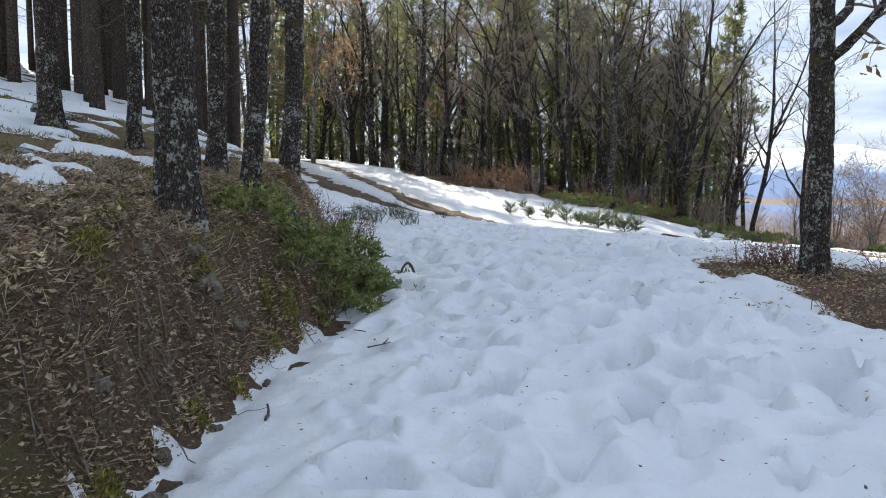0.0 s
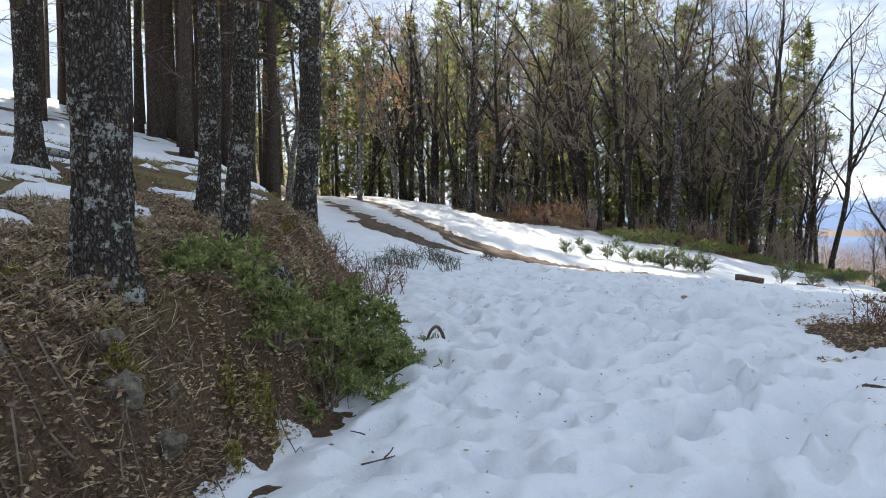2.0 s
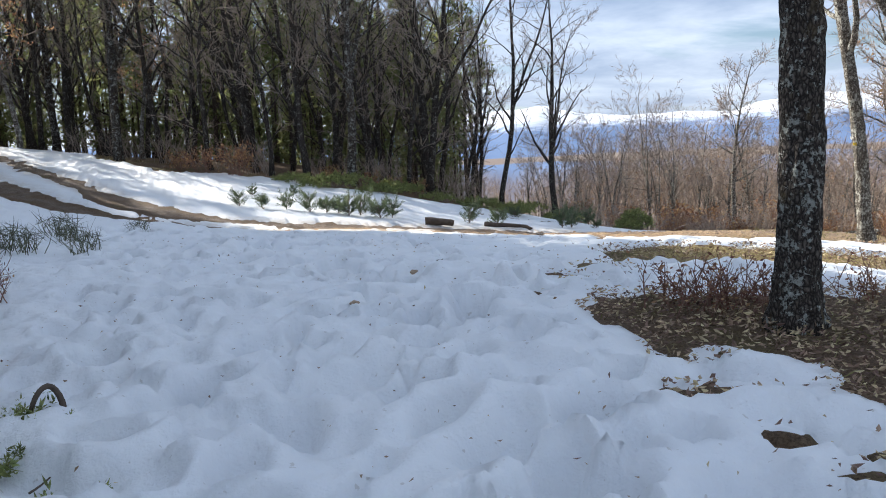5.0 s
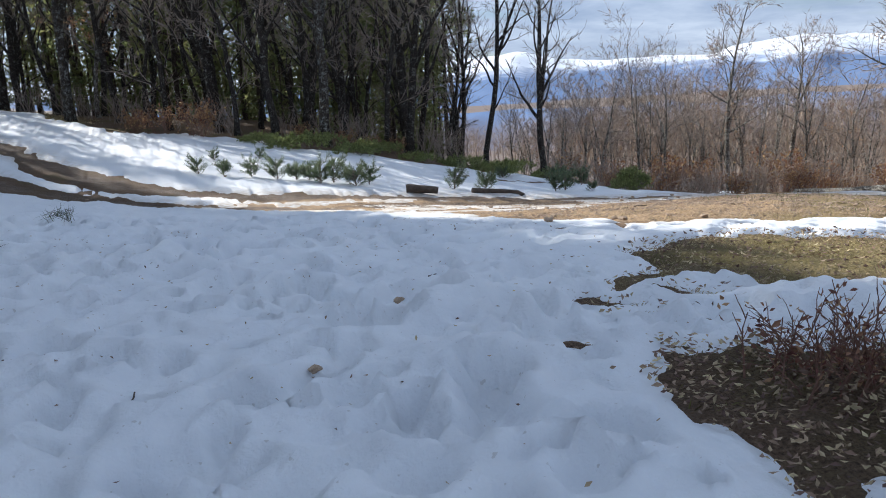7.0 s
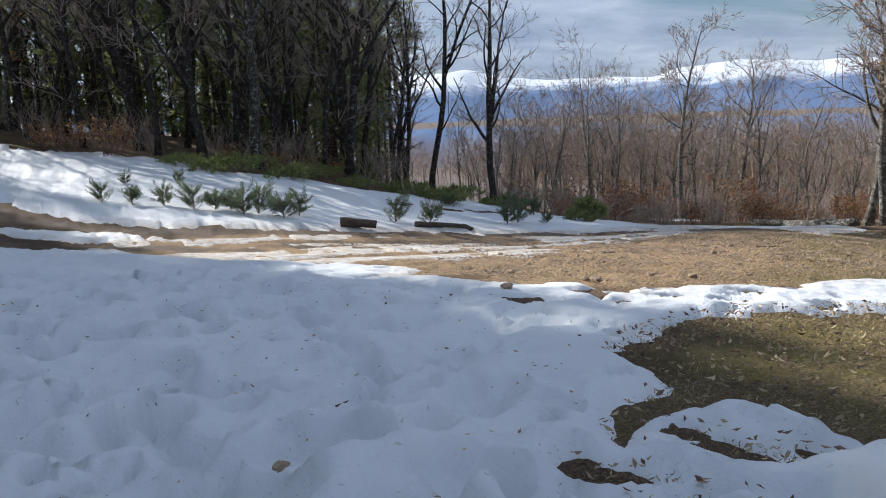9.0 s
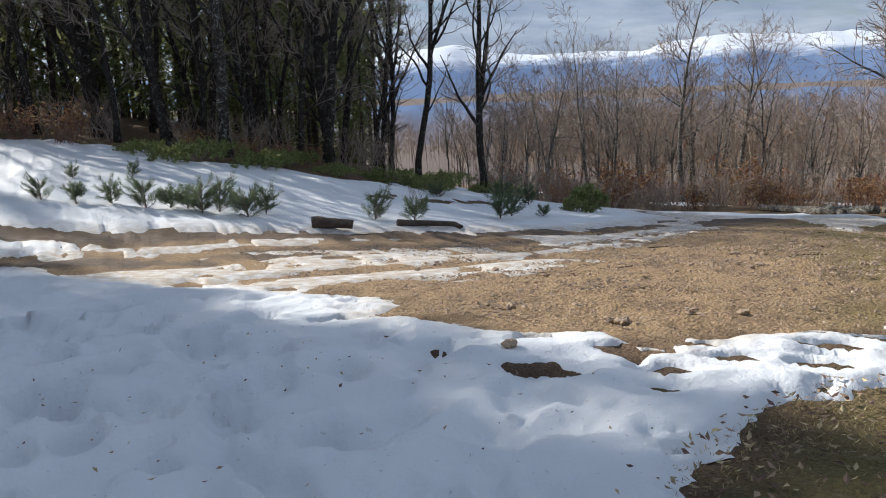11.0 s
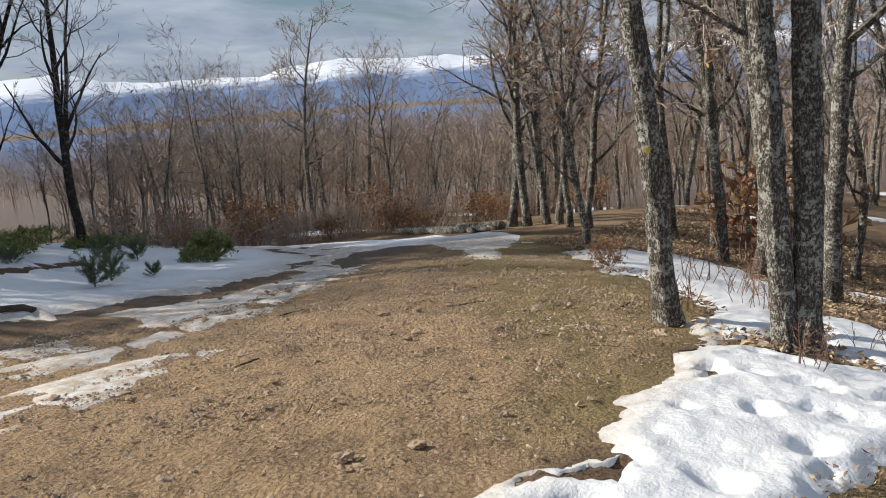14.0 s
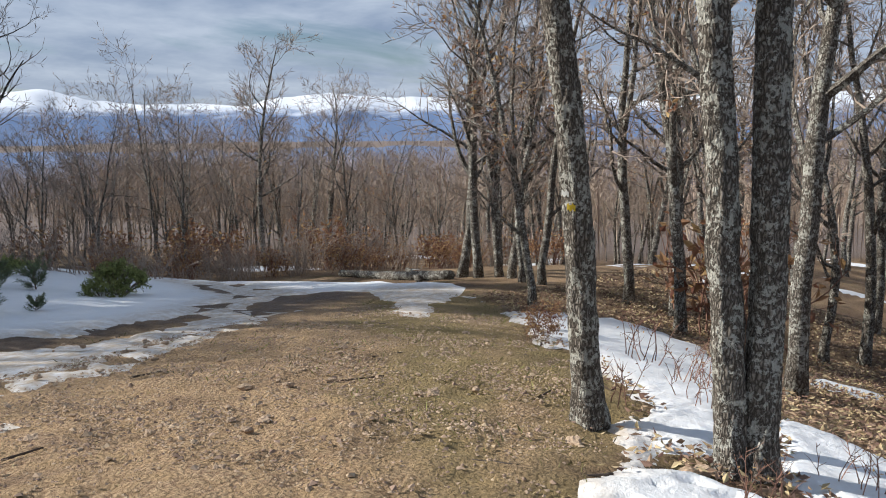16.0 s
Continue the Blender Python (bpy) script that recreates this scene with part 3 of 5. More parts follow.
def zones(x, y):
    """Shares of gravel, turf and mud; the rest is leaf litter."""
    n1, n2 = fbm(x, y, 0.8, 4, 31), fbm(x, y, 2.5, 3, 32)
    field = ss(-0.3, 0.4, inside(x, y, ROAD_FIELD) + n2 * 0.5)
    turf = ss(-0.4, 0.5, inside(x, y, TURF_PATCH) + n1 * 0.6)
    verge = ss(0.9, 0.0, np.abs(inside(x, y, ((7.5, 12.5), (10.2, 13.4), (13, 15.4), (18, 20.5), (16.6, 20.6), (12.4, 16.9), (10, 14.6)))) + n1 * 0.8) * field
    crest = ss(1.6, 0.4, beside(x, y, ((-6, 39.5), (-1.5, 34.4))) + n1)
    hill = ss(0.85, 1.0, bank_share(x, y)) * ss(-0.05, 0.3, n1) * 0.6
    turf = np.clip(np.maximum.reduce([turf, verge * 0.8, crest, hill]), 0, 1)
    mud = np.maximum(ss(0.6, 0.1, beside(x, y, EAST_RUT) + n2 * 0.6), ss(0.5, 0.1, beside(x, y, WEST_RUT) + n2 * 0.6))
    pool = ss(-0.5, 0.5, inside(x, y, ((12.0, 19.6), (16.5, 21.2), (16.3, 22.4), (13, 21.2))) + n2 * 0.6)
    mud = np.clip(np.maximum.reduce([mud, pool, 0.75 * ss(40, 80, np.hypot(x - 6, y - 12))]), 0, 1)
    wood_floor = 0.6 * ss(10, 13, x) * ss(-0.25, 0.15, n1) * (1 - ss(0, 1, bank_share(x, y)))
    gravel = np.clip(np.maximum(field, wood_floor), 0, 1)
    return np.stack([gravel, turf, mud], -1)


rough = (fbm(GX, GY, 2.2, 4, 41, 0.6) * 0.05 + fbm(GX, GY, 11.0, 2, 42) * 0.02) * (1 + 1.8 * bank_share(GX, GY) * ss(-3.5, -2, GX))
BED = LAND + rough - 0.03 - 0.14 * ss(0.1, 0.5, DEPTH)
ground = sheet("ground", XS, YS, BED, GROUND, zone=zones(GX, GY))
tagged(ground, "woodland ground of leaf litter, tan gravel, turf and mud", "ground", kind="structure")

near = (np.abs(GX) < 60) & (GY > -12) & (GY < 70)
PACKED = ss(-0.2, 0.3, inside(GX, GY, ROAD_FIELD))
cover_z = LAND + np.clip(DEPTH * 0.30, -0.10, 0.05 - 0.03 * PACKED - 0.022 * np.maximum(ss(9.5, 11.5, GY), ss(6.0, 7.5, GX))) + dimples(GX, GY) * (1 - 0.85 * PACKED) * (1 - 0.6 * np.maximum(ss(5.0, 7.0, GX), ss(9.8, 11.0, GY) * ss(2.0, 4.0, GX))) * ss(0.0, 0.35, DEPTH) * (0.35 + 0.65 * ss(-0.2, 0.3, DEPTH))
cover_z = np.where(DEPTH > 0.3, np.maximum(cover_z, BED + 0.004), cover_z)
dirt_on_snow = np.clip(ss(1.2, 0.1, beside(GX, GY, WEST_RUT)) * 0.9 + ss(1.0, 0.1, beside(GX, GY, EAST_RUT)) * 0.9 + ss(-0.3, 0.3, inside(GX, GY, ROAD_FIELD)), 0, 1)
snow = sheet("snow_cover", XS, YS, cover_z, SNOW, near & (DEPTH > -0.16), dirt=dirt_on_snow)
tagged(snow, "patchy old snow, trodden and dimpled, over the forest clearing", "snow", kind="stuff")


# ---- far distance ----
def mountains():
    b = Build()
    az = np.radians(np.linspace(-40, 125, 330))
    rad = np.array([300, 420, 600, 850, 1150, 1500, 1750, 2000, 2250, 2500, 2750, 3000, 3250, 3500, 3750, 4000, 4300])
    A, R = np.meshgrid(az, rad, indexing="ij")
    rise = ss(1300, 3750, R)
    ridge = 104 + 45 * np.exp(-((np.degrees(A) - 25) / 5) ** 2) + fbm(np.degrees(A), 0 * A, 0.16, 4, 51) * 46
    z = -48 + rise**1.3 * (ridge + 48) + fbm(A * 60, R * 0.01, 0.35, 5, 52, 0.55) * 38 * ss(0.05, 0.5, rise) * (1 - 0.6 * ss(0.7, 1, rise))
    z = np.where(R < 1500, np.interp(R, (300, 420, 600, 850, 1150, 1500), (-36, -20, -21, -27, -32, -44)) + fbm(A * 40, R * 0.004, 0.4, 4, 53) * 9 * ss(280, 420, R) * ss(1500, 1100, R), z)
    z[:, -1] -= 30
    n, m = A.shape
    verts = np.stack([R * np.sin(A), R * np.cos(A), z], -1).reshape(-1, 3)
    b.extend(verts, [(i * m + j, i * m + j + 1, (i + 1) * m + j + 1, (i + 1) * m + j) for i in range(n - 1) for j in range(m - 1)])
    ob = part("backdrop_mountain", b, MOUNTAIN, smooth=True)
    tagged(ob, "distant haze-tinted blue mountain range with a snowy ridge", "mountain", kind="structure")


mountains()


# ---- trees ----
def stuff(name, build, mat, parent, label=""):
    """A part made of more pieces than one could count."""
    return tagged(part(name, build, mat, parent, label), kind="stuff")


def wander(rng, p, d, length, steps, wob, up):
    pts = [np.array(p, float)]
    d = np.array(d, float)
    for _ in range(steps):
        d = d + rng.normal(0, wob, 3) + np.array([0, 0, up])
        d /= np.linalg.norm(d)
        pts.append(pts[-1] + d * length / steps)
    return np.array(pts)


def sprout(rng, pts, at, angle, flatten=0.0):
    """A start and heading for a side branch on a line of points."""
    k = at * (len(pts) - 1)
    i = min(int(k), len(pts) - 2)
    p = pts[i] + (pts[i + 1] - pts[i]) * (k - i)
    t = pts[i + 1] - pts[i]
    t = t / np.linalg.norm(t)
    s = np.cross(t, rng.normal(size=3))
    s[2] *= 1 - flatten
    s /= np.linalg.norm(s)
    return p, t * math.cos(angle) + s * math.sin(angle)


def oak_crown(rng, stem, radii, first, limbs, reach, thick, twigs, dens=1.0, wob=0.16, dry=None, dry_share=0.0, up=0.07, fine=False, single=None):
    """Crooked limbs, branches and twigs along a stem from the share `first` of its length."""
    for q in range(limbs):
        at = first + (0.99 - first) * (q + rng.random() * 0.8) / limbs
        r0 = np.interp(at * (len(stem) - 1), range(len(stem)), radii) * rng.uniform(0.42, 0.68)
        p, d = sprout(rng, stem, at, rng.uniform(0.6, 1.15), 0.3)
        big = wander(rng, p, d, reach * rng.uniform(0.6, 1.15) * (1.15 - 0.55 * at), 7, wob, up)
        br = np.linspace(r0, r0 * 0.22, 8)
        if single is not None:
            thick = Build()
            single.append(thick)
        thick.tube(big, br, 7 if fine else 4, cap=False)
        tips = []
        for _ in range(int(6 * dens + rng.random())):
            p2, d2 = sprout(rng, big, rng.uniform(0.2, 0.98), rng.uniform(0.5, 1.1))
            L2 = reach * rng.uniform(0.22, 0.5)
            r2 = max(0.006, r0 * 0.32)
            second = wander(rng, p2, d2, L2, 4, wob * 1.25, up * 1.2)
            twigs.tube(second, np.linspace(r2, 0.004, 5), 4 if fine else 3, cap=False)
            for _ in range(int((6 if fine else 9) * dens + rng.random())):
                p3, d3 = sprout(rng, second, rng.uniform(0.2, 1.0), rng.uniform(0.4, 1.0))
                third = wander(rng, p3, d3, reach * rng.uniform(0.08, 0.22), 3, wob * 1.3, up)
                if fine:
                    twigs.tube(third, np.linspace(0.0055, 0.0022, 4), 3, cap=False)
                else:
                    tips.append((third[0], third[2]))
                if dry is not None and rng.random() < dry_share:
                    dry.append(third[-1])
                    dry.append(third[-2])
        if tips:
            twigs.spikes([a for a, _ in tips], [b for _, b in tips], np.full(len(tips), 0.016), rng)


def oak_tree(seed, H, r, bark, label, lean=(0, 0), fork=0.0, first=0.3, limbs=11, reach=2.2, dens=1.0, dry_share=0.0, twig=TWIG):
    rng = np.random.default_rng(seed)
    tree = empty("oak_tree", label=label, category="tree")
    trunk, crown, twigs, dry = Build(), Build(), Build(), []
    stem = wander(rng, (0, 0, -0.25), (lean[0], lean[1], 1), H, 12, 0.075, 0.03)
    radii = r * np.interp(np.arange(13), (0, 1, 4, 12), (1.45, 1.0, 0.86, 0.12))
    trunk.tube(stem, radii, 9, rng, 0.12)
    oak_crown(rng, stem, radii, first, limbs, reach, crown, twigs, dens, dry=dry, dry_share=dry_share)
    if fork:
        p, d = sprout(rng, stem, fork, 0.38)
        second = wander(rng, p, d, H * (1 - fork) * 0.95, 9, 0.09, 0.05)
        r2 = np.linspace(r * 0.62, r * 0.1, 10)
        trunk.tube(second, r2, 7, rng, 0.1)
        oak_crown(rng, second, r2, 0.2, max(4, limbs // 2), reach * 0.8, crown, twigs, dens, dry=dry, dry_share=dry_share)
    part("trunk", trunk, bark, tree, smooth=True)
    stuff("branch_crown", crown, bark, tree)
    stuff("twig_crown", twigs, twig, tree)
    if dry:
        lv = Build()
        pts = np.repeat(np.array(dry), 3, 0)
        lv.leaves(pts + rng.normal(0, 0.06, pts.shape), 0.05, rng, 0.2)
        stuff("dry_foliage", lv, DRY_LEAF, tree, "withered tan leaves")
    return tree


def hero_oak(base, r, bark, label, stems, seed, H=9.0, first=0.36, limbs=10, reach=2.3, dry_share=0.0, sides=44, detail=1.0):
    """A near oak: furrowed, displaced trunk with a flared foot. stems: (foot offset x, y), lean x, y and bend for each."""
    rng = np.random.default_rng(seed)
    x, y = base
    tree = empty("oak_tree", (x, y, float(height(x, y))), label=label, category="tree")
    crown, twigs, dry = [], Build(), []
    for n, (ox, oy, lx, ly, bend, k) in enumerate(stems):
        trunk = Build()
        z = np.concatenate([np.linspace(-0.45, 5.2, int(170 * detail)), np.linspace(5.3, H, 14)])
        drift = np.cumsum(rng.normal(0, 0.004, (len(z), 2)), 0)
        px = ox + lx * z + bend * np.maximum(z - 2.4, 0) ** 1.6 * 0.08 + 0.03 * np.sin(z * 1.3 + n) + drift[:, 0] * 0.5
        py = oy + ly * z + 0.03 * np.cos(z * 1.1 + n * 2) + drift[:, 1] * 0.5
        stem = np.stack([px, py, z], 1)
        rad = r * k * np.interp(z, (-0.45, 0, 0.5, 5, H), (0.55, 1.0, 0.97, 0.8, 0.12))
        ang = np.arange(sides) * 2 * math.pi / sides
        A, Z = np.meshgrid(ang, z)
        u = A * r * k * 26
        plates = np.abs(fbm(u, Z * 7 + np.sin(u) * 0.3, 1.0, 3, 60 + seed + n))
        lumps = fbm(np.cos(A) * 2 + 9, Z * 1.6 + np.sin(A) * 2, 1.0, 3, 70 + seed)
        flare = (0.30 + 0.30 * np.maximum(0, np.cos(A * 3 + seed)) + 0.12 * np.cos(A * 5 + 1)) * np.exp(-np.maximum(Z, 0.0) / 0.15)
        R = rad[:, None] * (0.93 + 0.24 * np.minimum(plates, 0.42) + 0.14 * lumps + flare)
        ring = stem[:, None, :] + np.stack([R * np.cos(A), R * np.sin(A), 0 * A], -1)
        m = len(z)
        trunk.extend(ring.reshape(-1, 3), [(i * sides + j, i * sides + (j + 1) % sides, (i + 1) * sides + (j + 1) % sides, (i + 1) * sides + j) for i in range(m - 1) for j in range(sides)])
        part("trunk", trunk, bark, tree, smooth=True)
        oak_crown(rng, stem[::8], rad[::8], first, limbs, reach, None, twigs, 1.0, 0.17, dry, dry_share, fine=True, single=crown)
    for c in crown:
        part("limb", c, bark, tree, smooth=True)
    stuff("twig_crown", twigs, TWIG_DARK if bark == OAK_BARK else TWIG, tree)
    if dry:
        lv = Build()
        pts = np.repeat(np.array(dry), 3, 0)
        lv.leaves(pts + rng.normal(0, 0.06, pts.shape), 0.05, rng, 0.2)
        stuff("dry_foliage", lv, DRY_LEAF, tree, "withered tan leaves")
    return tree


# oaks on the bank
LICHEN_LABEL = "bare oak with dark furrowed bark and pale lichen on the bank"
hero_oak((-1.80, 5.48), 0.142, OAK_BARK, "stout bare oak with dark bark covered in lichen", [(0, 0, -0.012, 0.0, 0, 1)], 1)
hero_oak((-2.40, 8.62), 0.100, OAK_BARK, LICHEN_LABEL, [(0, 0, 0.005, 0.01, 0, 1)], 2, sides=32, detail=0.7)
hero_oak((-1.75, 7.30), 0.092, OAK_BARK, LICHEN_LABEL, [(0, 0, 0.075, 0.0, 0, 1)], 3, sides=32, detail=0.7)
hero_oak((-1.95, 10.3), 0.125, OAK_BARK, "bare oak with dark lichened bark at the bank's end", [(0, 0, 0.055, 0.0, 0, 1)], 4, sides=32, detail=0.7, dry_share=0.25)
hero_oak((-4.60, 9.60), 0.135, OAK_BARK, LICHEN_LABEL, [(0, 0, 0.0, 0.0, 0, 1)], 5, sides=32, detail=0.7)
hero_oak((-3.63, 9.60), 0.082, OAK_BARK, "slender bare oak with lichened bark on the slope", [(0, 0, 0.0, 0.0, 0, 1)], 6, sides=28, detail=0.6)
hero_oak((3.52, 7.62), 0.122, OAK_BARK, "lone bare oak with dark plated bark in leaf litter", [(0, 0, -0.01, 0.01, 0, 1)], 7, dry_share=0.12)
# oaks at the end of the walk
waymarked = hero_oak((10.22, 13.5), 0.105, GREY_BARK, "leaning grey oak with a painted waymark on its trunk", [(0.02, -0.03, -0.074, 0.095, 0, 1)], 8, first=0.52)
hero_oak((10.2, 12.38), 0.110, GREY_BARK, "twin-stemmed grey oak with lichened bark beside snow", [(-0.05, 0.08, -0.062, 0.080, -0.45, 0.90), (-0.005, 0.01, -0.006, 0.008, 0, 1.0)], 9, limbs=8, first=0.5)


def waymark(tree, up, colour, name, turn, wide, tall):
    """Two painted dabs that follow the trunk."""
    b = Build()
    cx, cy = -0.074 * up, 0.095 * up
    rows, cols, r = 6, 6, 0.122
    verts = [(cx + 0.03 * math.sin(up * 1.3) + r * math.cos(turn + wide * (j / cols - 0.5)), cy + 0.03 * math.cos(up * 1.1) + r * math.sin(turn + wide * (j / cols - 0.5)), up + tall * (i / rows - 0.5) + 0.01 * math.sin(j * 2.0)) for i in range(rows + 1) for j in range(cols + 1)]
    b.extend(verts, [(i * 7 + j, i * 7 + j + 1, i * 7 + j + 8, i * 7 + j + 7) for i in range(rows) for j in range(cols)])
    part(name, b, colour, tree, name.replace("_", " ") + " dab")


waymark(waymarked, 1.46, YELLOW_PAINT, "yellow_waymark", math.radians(210), 0.45, 0.04)
waymark(waymarked, 1.55, WHITE_PAINT, "white_waymark", math.radians(195), 0.4, 0.035)


def place(tree, x, y, turn=0.0, scale=1.0, tilt=0.0):
    m = pose(x, y, float(height(x, y)), tilt, 0, turn) @ Matrix.Diagonal((scale, scale, scale, 1))
    c = copy_thing(tree, m)
    c.scale = (scale, scale, scale)
    return c


BARE = "bare grey oak with crooked branches in the wood"
OAKS = [oak_tree(20 + k, H, r, GREY_BARK, BARE, fork=f, first=a, limbs=L, reach=R, dens=D * 1.4, dry_share=s)
        for k, (H, r, f, a, L, R, D, s) in enumerate(((8.0, 0.10, 0.0, 0.28, 15, 2.2, 1.0, 0.0), (7.4, 0.09, 0.42, 0.30, 12, 2.1, 1.0, 0.0), (8.6, 0.115, 0.5, 0.28, 13, 2.4, 1.0, 0.01), (6.8, 0.075, 0.35, 0.2, 13, 1.7, 1.0, 0.03), (7.6, 0.085, 0.3, 0.3, 11, 1.9, 1.0, 0.0), (6.2, 0.07, 0.0, 0.2, 13, 2.0, 1.0, 0.0)))]
THIN_OAKS = [oak_tree(50 + k, H, r, GREY_BARK, "slim bare oak in the brown valley wood", fork=f, first=a, limbs=10, reach=R * 1.5, dens=1.15, dry_share=s)
             for k, (H, r, f, a, R, s) in enumerate(((7.0, 0.06, 0.3, 0.25, 1.7, 0.0), (6.4, 0.052, 0.2, 0.2, 1.6, 0.02), (7.6, 0.062, 0.4, 0.3, 1.9, 0.0), (5.2, 0.045, 0.25, 0.15, 1.5, 0.05)))]
DARK_OAKS = [oak_tree(40 + k, H, r, OAK_BARK if k == 3 else EDGE_BARK, "bare grey oak at the pine forest's edge", fork=f, first=a, limbs=L, reach=R, dens=D, twig=t)
             for k, (H, r, f, a, L, R, D, t) in enumerate(((9.5, 0.12, 0.28, 0.18, 13, 2.7, 1.0, TWIG_GREY), (8.5, 0.08, 0.0, 0.14, 15, 2.2, 1.0, TWIG), (10.0, 0.10, 0.4, 0.2, 13, 2.6, 1.0, TWIG_GREY), (9.5, 0.15, 0.33, 0.36, 12, 3.0, 0.9, TWIG_DARK)))]


def pine_tree(seed, H, r, base, reach, label, tufts=7, stubs=18, blade=1.25):
    rng = np.random.default_rng(seed)
    tree = empty("pine_tree", label=label, category="tree")
    trunk, boughs, needles, dead = Build(), Build(), Build(), Build()
    stem = wander(rng, (0, 0, -0.3), (0, 0, 1), H, 12, 0.012, 0.02)
    radii = r * np.interp(np.arange(13), (0, 1, 12), (1.3, 1.0, 0.12))
    trunk.tube(stem, radii, 9, rng, 0.1)
    for _ in range(stubs):
        p, d = sprout(rng, stem, rng.uniform(0.12, max(base, 0.2)), rng.uniform(1.2, 1.7), 0.6)
        dead.tube(wander(rng, p, d, rng.uniform(0.4, 1.5), 3, 0.12, -0.02), (0.014, 0.01, 0.007, 0.003), 3, cap=False)
    starts, ends = [], []
    whorls = int((1 - base) * H / 0.52)
    for q in range(whorls):
        at = base + (0.985 - base) * (q + rng.random() * 0.6) / whorls
        for _ in range(rng.integers(4, 6)):
            k = (at - base) / (1 - base)
            L = reach * (0.45 + 0.55 * math.sin(math.pi * min(0.95, 0.25 + k * 0.75))) * rng.uniform(0.6, 1.1) * (1.05 - 0.6 * k)
            p, d = sprout(rng, stem, at, rng.uniform(1.15, 1.5) - 0.35 * k, 0.8)
            bough = wander(rng, p, d, L, 4, 0.11, 0.04)
            boughs.tube(bough[::2], (0.03, 0.018, 0.006), 3, cap=False)
            for _ in range(tufts):
                c, h = sprout(rng, bough, rng.uniform(0.3, 1.0), rng.uniform(0.2, 1.0))
                c = c + rng.normal(0, 0.09, 3)
                for _ in range(4):
                    v = h + rng.normal(0, 0.75, 3)
                    starts.append(c)
                    ends.append(c + v / np.linalg.norm(v) * rng.uniform(0.16, 0.34) * blade)
    needles.spikes(starts, ends, rng.uniform(0.035, 0.075, len(starts)) * blade, rng)
    part("trunk", trunk, PINE_BARK, tree, smooth=True)
    if blade < 1.5:
        stuff("bough_crown", boughs, PINE_BARK, tree)
    stuff("needle_crown", needles, NEEDLES, tree)
    if stubs:
        stuff("dead_branching", dead, TWIG_DARK, tree)
    return tree


PINES = [pine_tree(60, 14.0, 0.125, 0.44, 2.0, "tall pine with a bare trunk and high green crown"),
         pine_tree(61, 13.0, 0.13, 0.36, 1.9, "tall pine with a bare trunk and high green crown"),
         pine_tree(62, 15.0, 0.135, 0.52, 2.1, "tall pine with a bare trunk and high green crown"),
         pine_tree(63, 9.5, 0.09, 0.16, 1.7, "dense pine green down to its lower trunk", 8, 6)]
DEEP_PINES = [pine_tree(66, 13.5, 0.115, 0.55, 2.0, "pine deep in the shaded forest", 3, 8, 1.9),
              pine_tree(67, 12.0, 0.13, 0.06, 2.0, "pine deep in the shaded forest", 3, 8, 1.9)]


def scatter(rng, count, box, allowed, gap, taken):
    """Random places in a box, kept apart."""
    made, tries = [], 0
    while len(made) < count and tries < count * 80:
        tries += 1
        x, y = rng.uniform(box[0], box[1]), rng.uniform(box[2], box[3])
        if allowed(x, y) and all((x - a) ** 2 + (y - b) ** 2 > gap * gap for a, b in taken):
            taken.append((x, y))
            made.append((x, y))
    return made


rng = np.random.default_rng(11)
taken = [(-0.9, 34.6), (5.9, 28.6), (11.5, 30.6), (13.0, 29.5)]
# single trees at the forest's edge
place(DARK_OAKS[3], -0.95, 34.3, 40)
place(DARK_OAKS[3], 5.85, 28.5, 150, 0.95)
place(DARK_OAKS[2], 11.6, 30.6, 80, 0.95)
place(DARK_OAKS[0], 12.6, 28.4, 200, 0.85)
place(DARK_OAKS[1], 1.9, 31.7, 10)
leafy_oak = oak_tree(48, 8.0, 0.09, GREY_BARK, "oak still holding withered orange leaves", first=0.25, limbs=12, reach=2.2, dens=0.8, dry_share=0.5)
for x, y, s in ((-5.2, 33.0, 1.0), (-4.4, 37.5, 1.1), (-7.2, 30.2, 0.9), (-0.2, 37.0, 0.9)):
    place(leafy_oak, x, y, rng.uniform(0, 360), s)
    taken.append((x, y))
leafy_oak.matrix_basis = pose(-6.2, 26.0, float(height(-6.2, 26.0)))
place(DARK_OAKS[0], 8.6, 29.6, 120)
for k, (x, y) in enumerate(scatter(rng, 40, (-10, 14, 29, 44), lambda x, y: 0.3 < y - forest_line(x) < 6 and x < 0.2 + 0.40 * (y - 4), 1.1, taken)):
    place(DARK_OAKS[k % 3], x, y, rng.uniform(0, 360), rng.uniform(0.7, 1.05))
for k, (x, y) in enumerate(scatter(rng, 72, (-24, 22, 29.5, 62), lambda x, y: y - forest_line(x) > 1.4 and x < 0.2 + 0.40 * (y - 4) and x > -0.42 * y, 1.7, taken)):
    low = y - forest_line(x) < 9 and k % 3 == 0
    place(PINES[3 if low else k % 3], x, y, rng.uniform(0, 360), rng.uniform(0.75, 1.1))
for k, (x, y) in enumerate(scatter(rng, 14, (-40, 34, 44, 96), lambda x, y: y - forest_line(x) > 10 and x < 0.2 + 0.40 * (y - 4) and x > -0.5 * y, 2.0, taken)):
    place(DEEP_PINES[0], x, y, rng.uniform(0, 360), rng.uniform(0.8, 1.1))
for k, (x, y) in enumerate(scatter(rng, 100, (-12, 16, 30, 54), lambda x, y: y - forest_line(x) > 2.2 and x < -0.8 + 0.40 * (y - 4), 1.3, taken)):
    place(DEEP_PINES[1], x, y, rng.uniform(0, 360), rng.uniform(0.36, 0.55) if k % 3 else rng.uniform(0.65, 0.85))
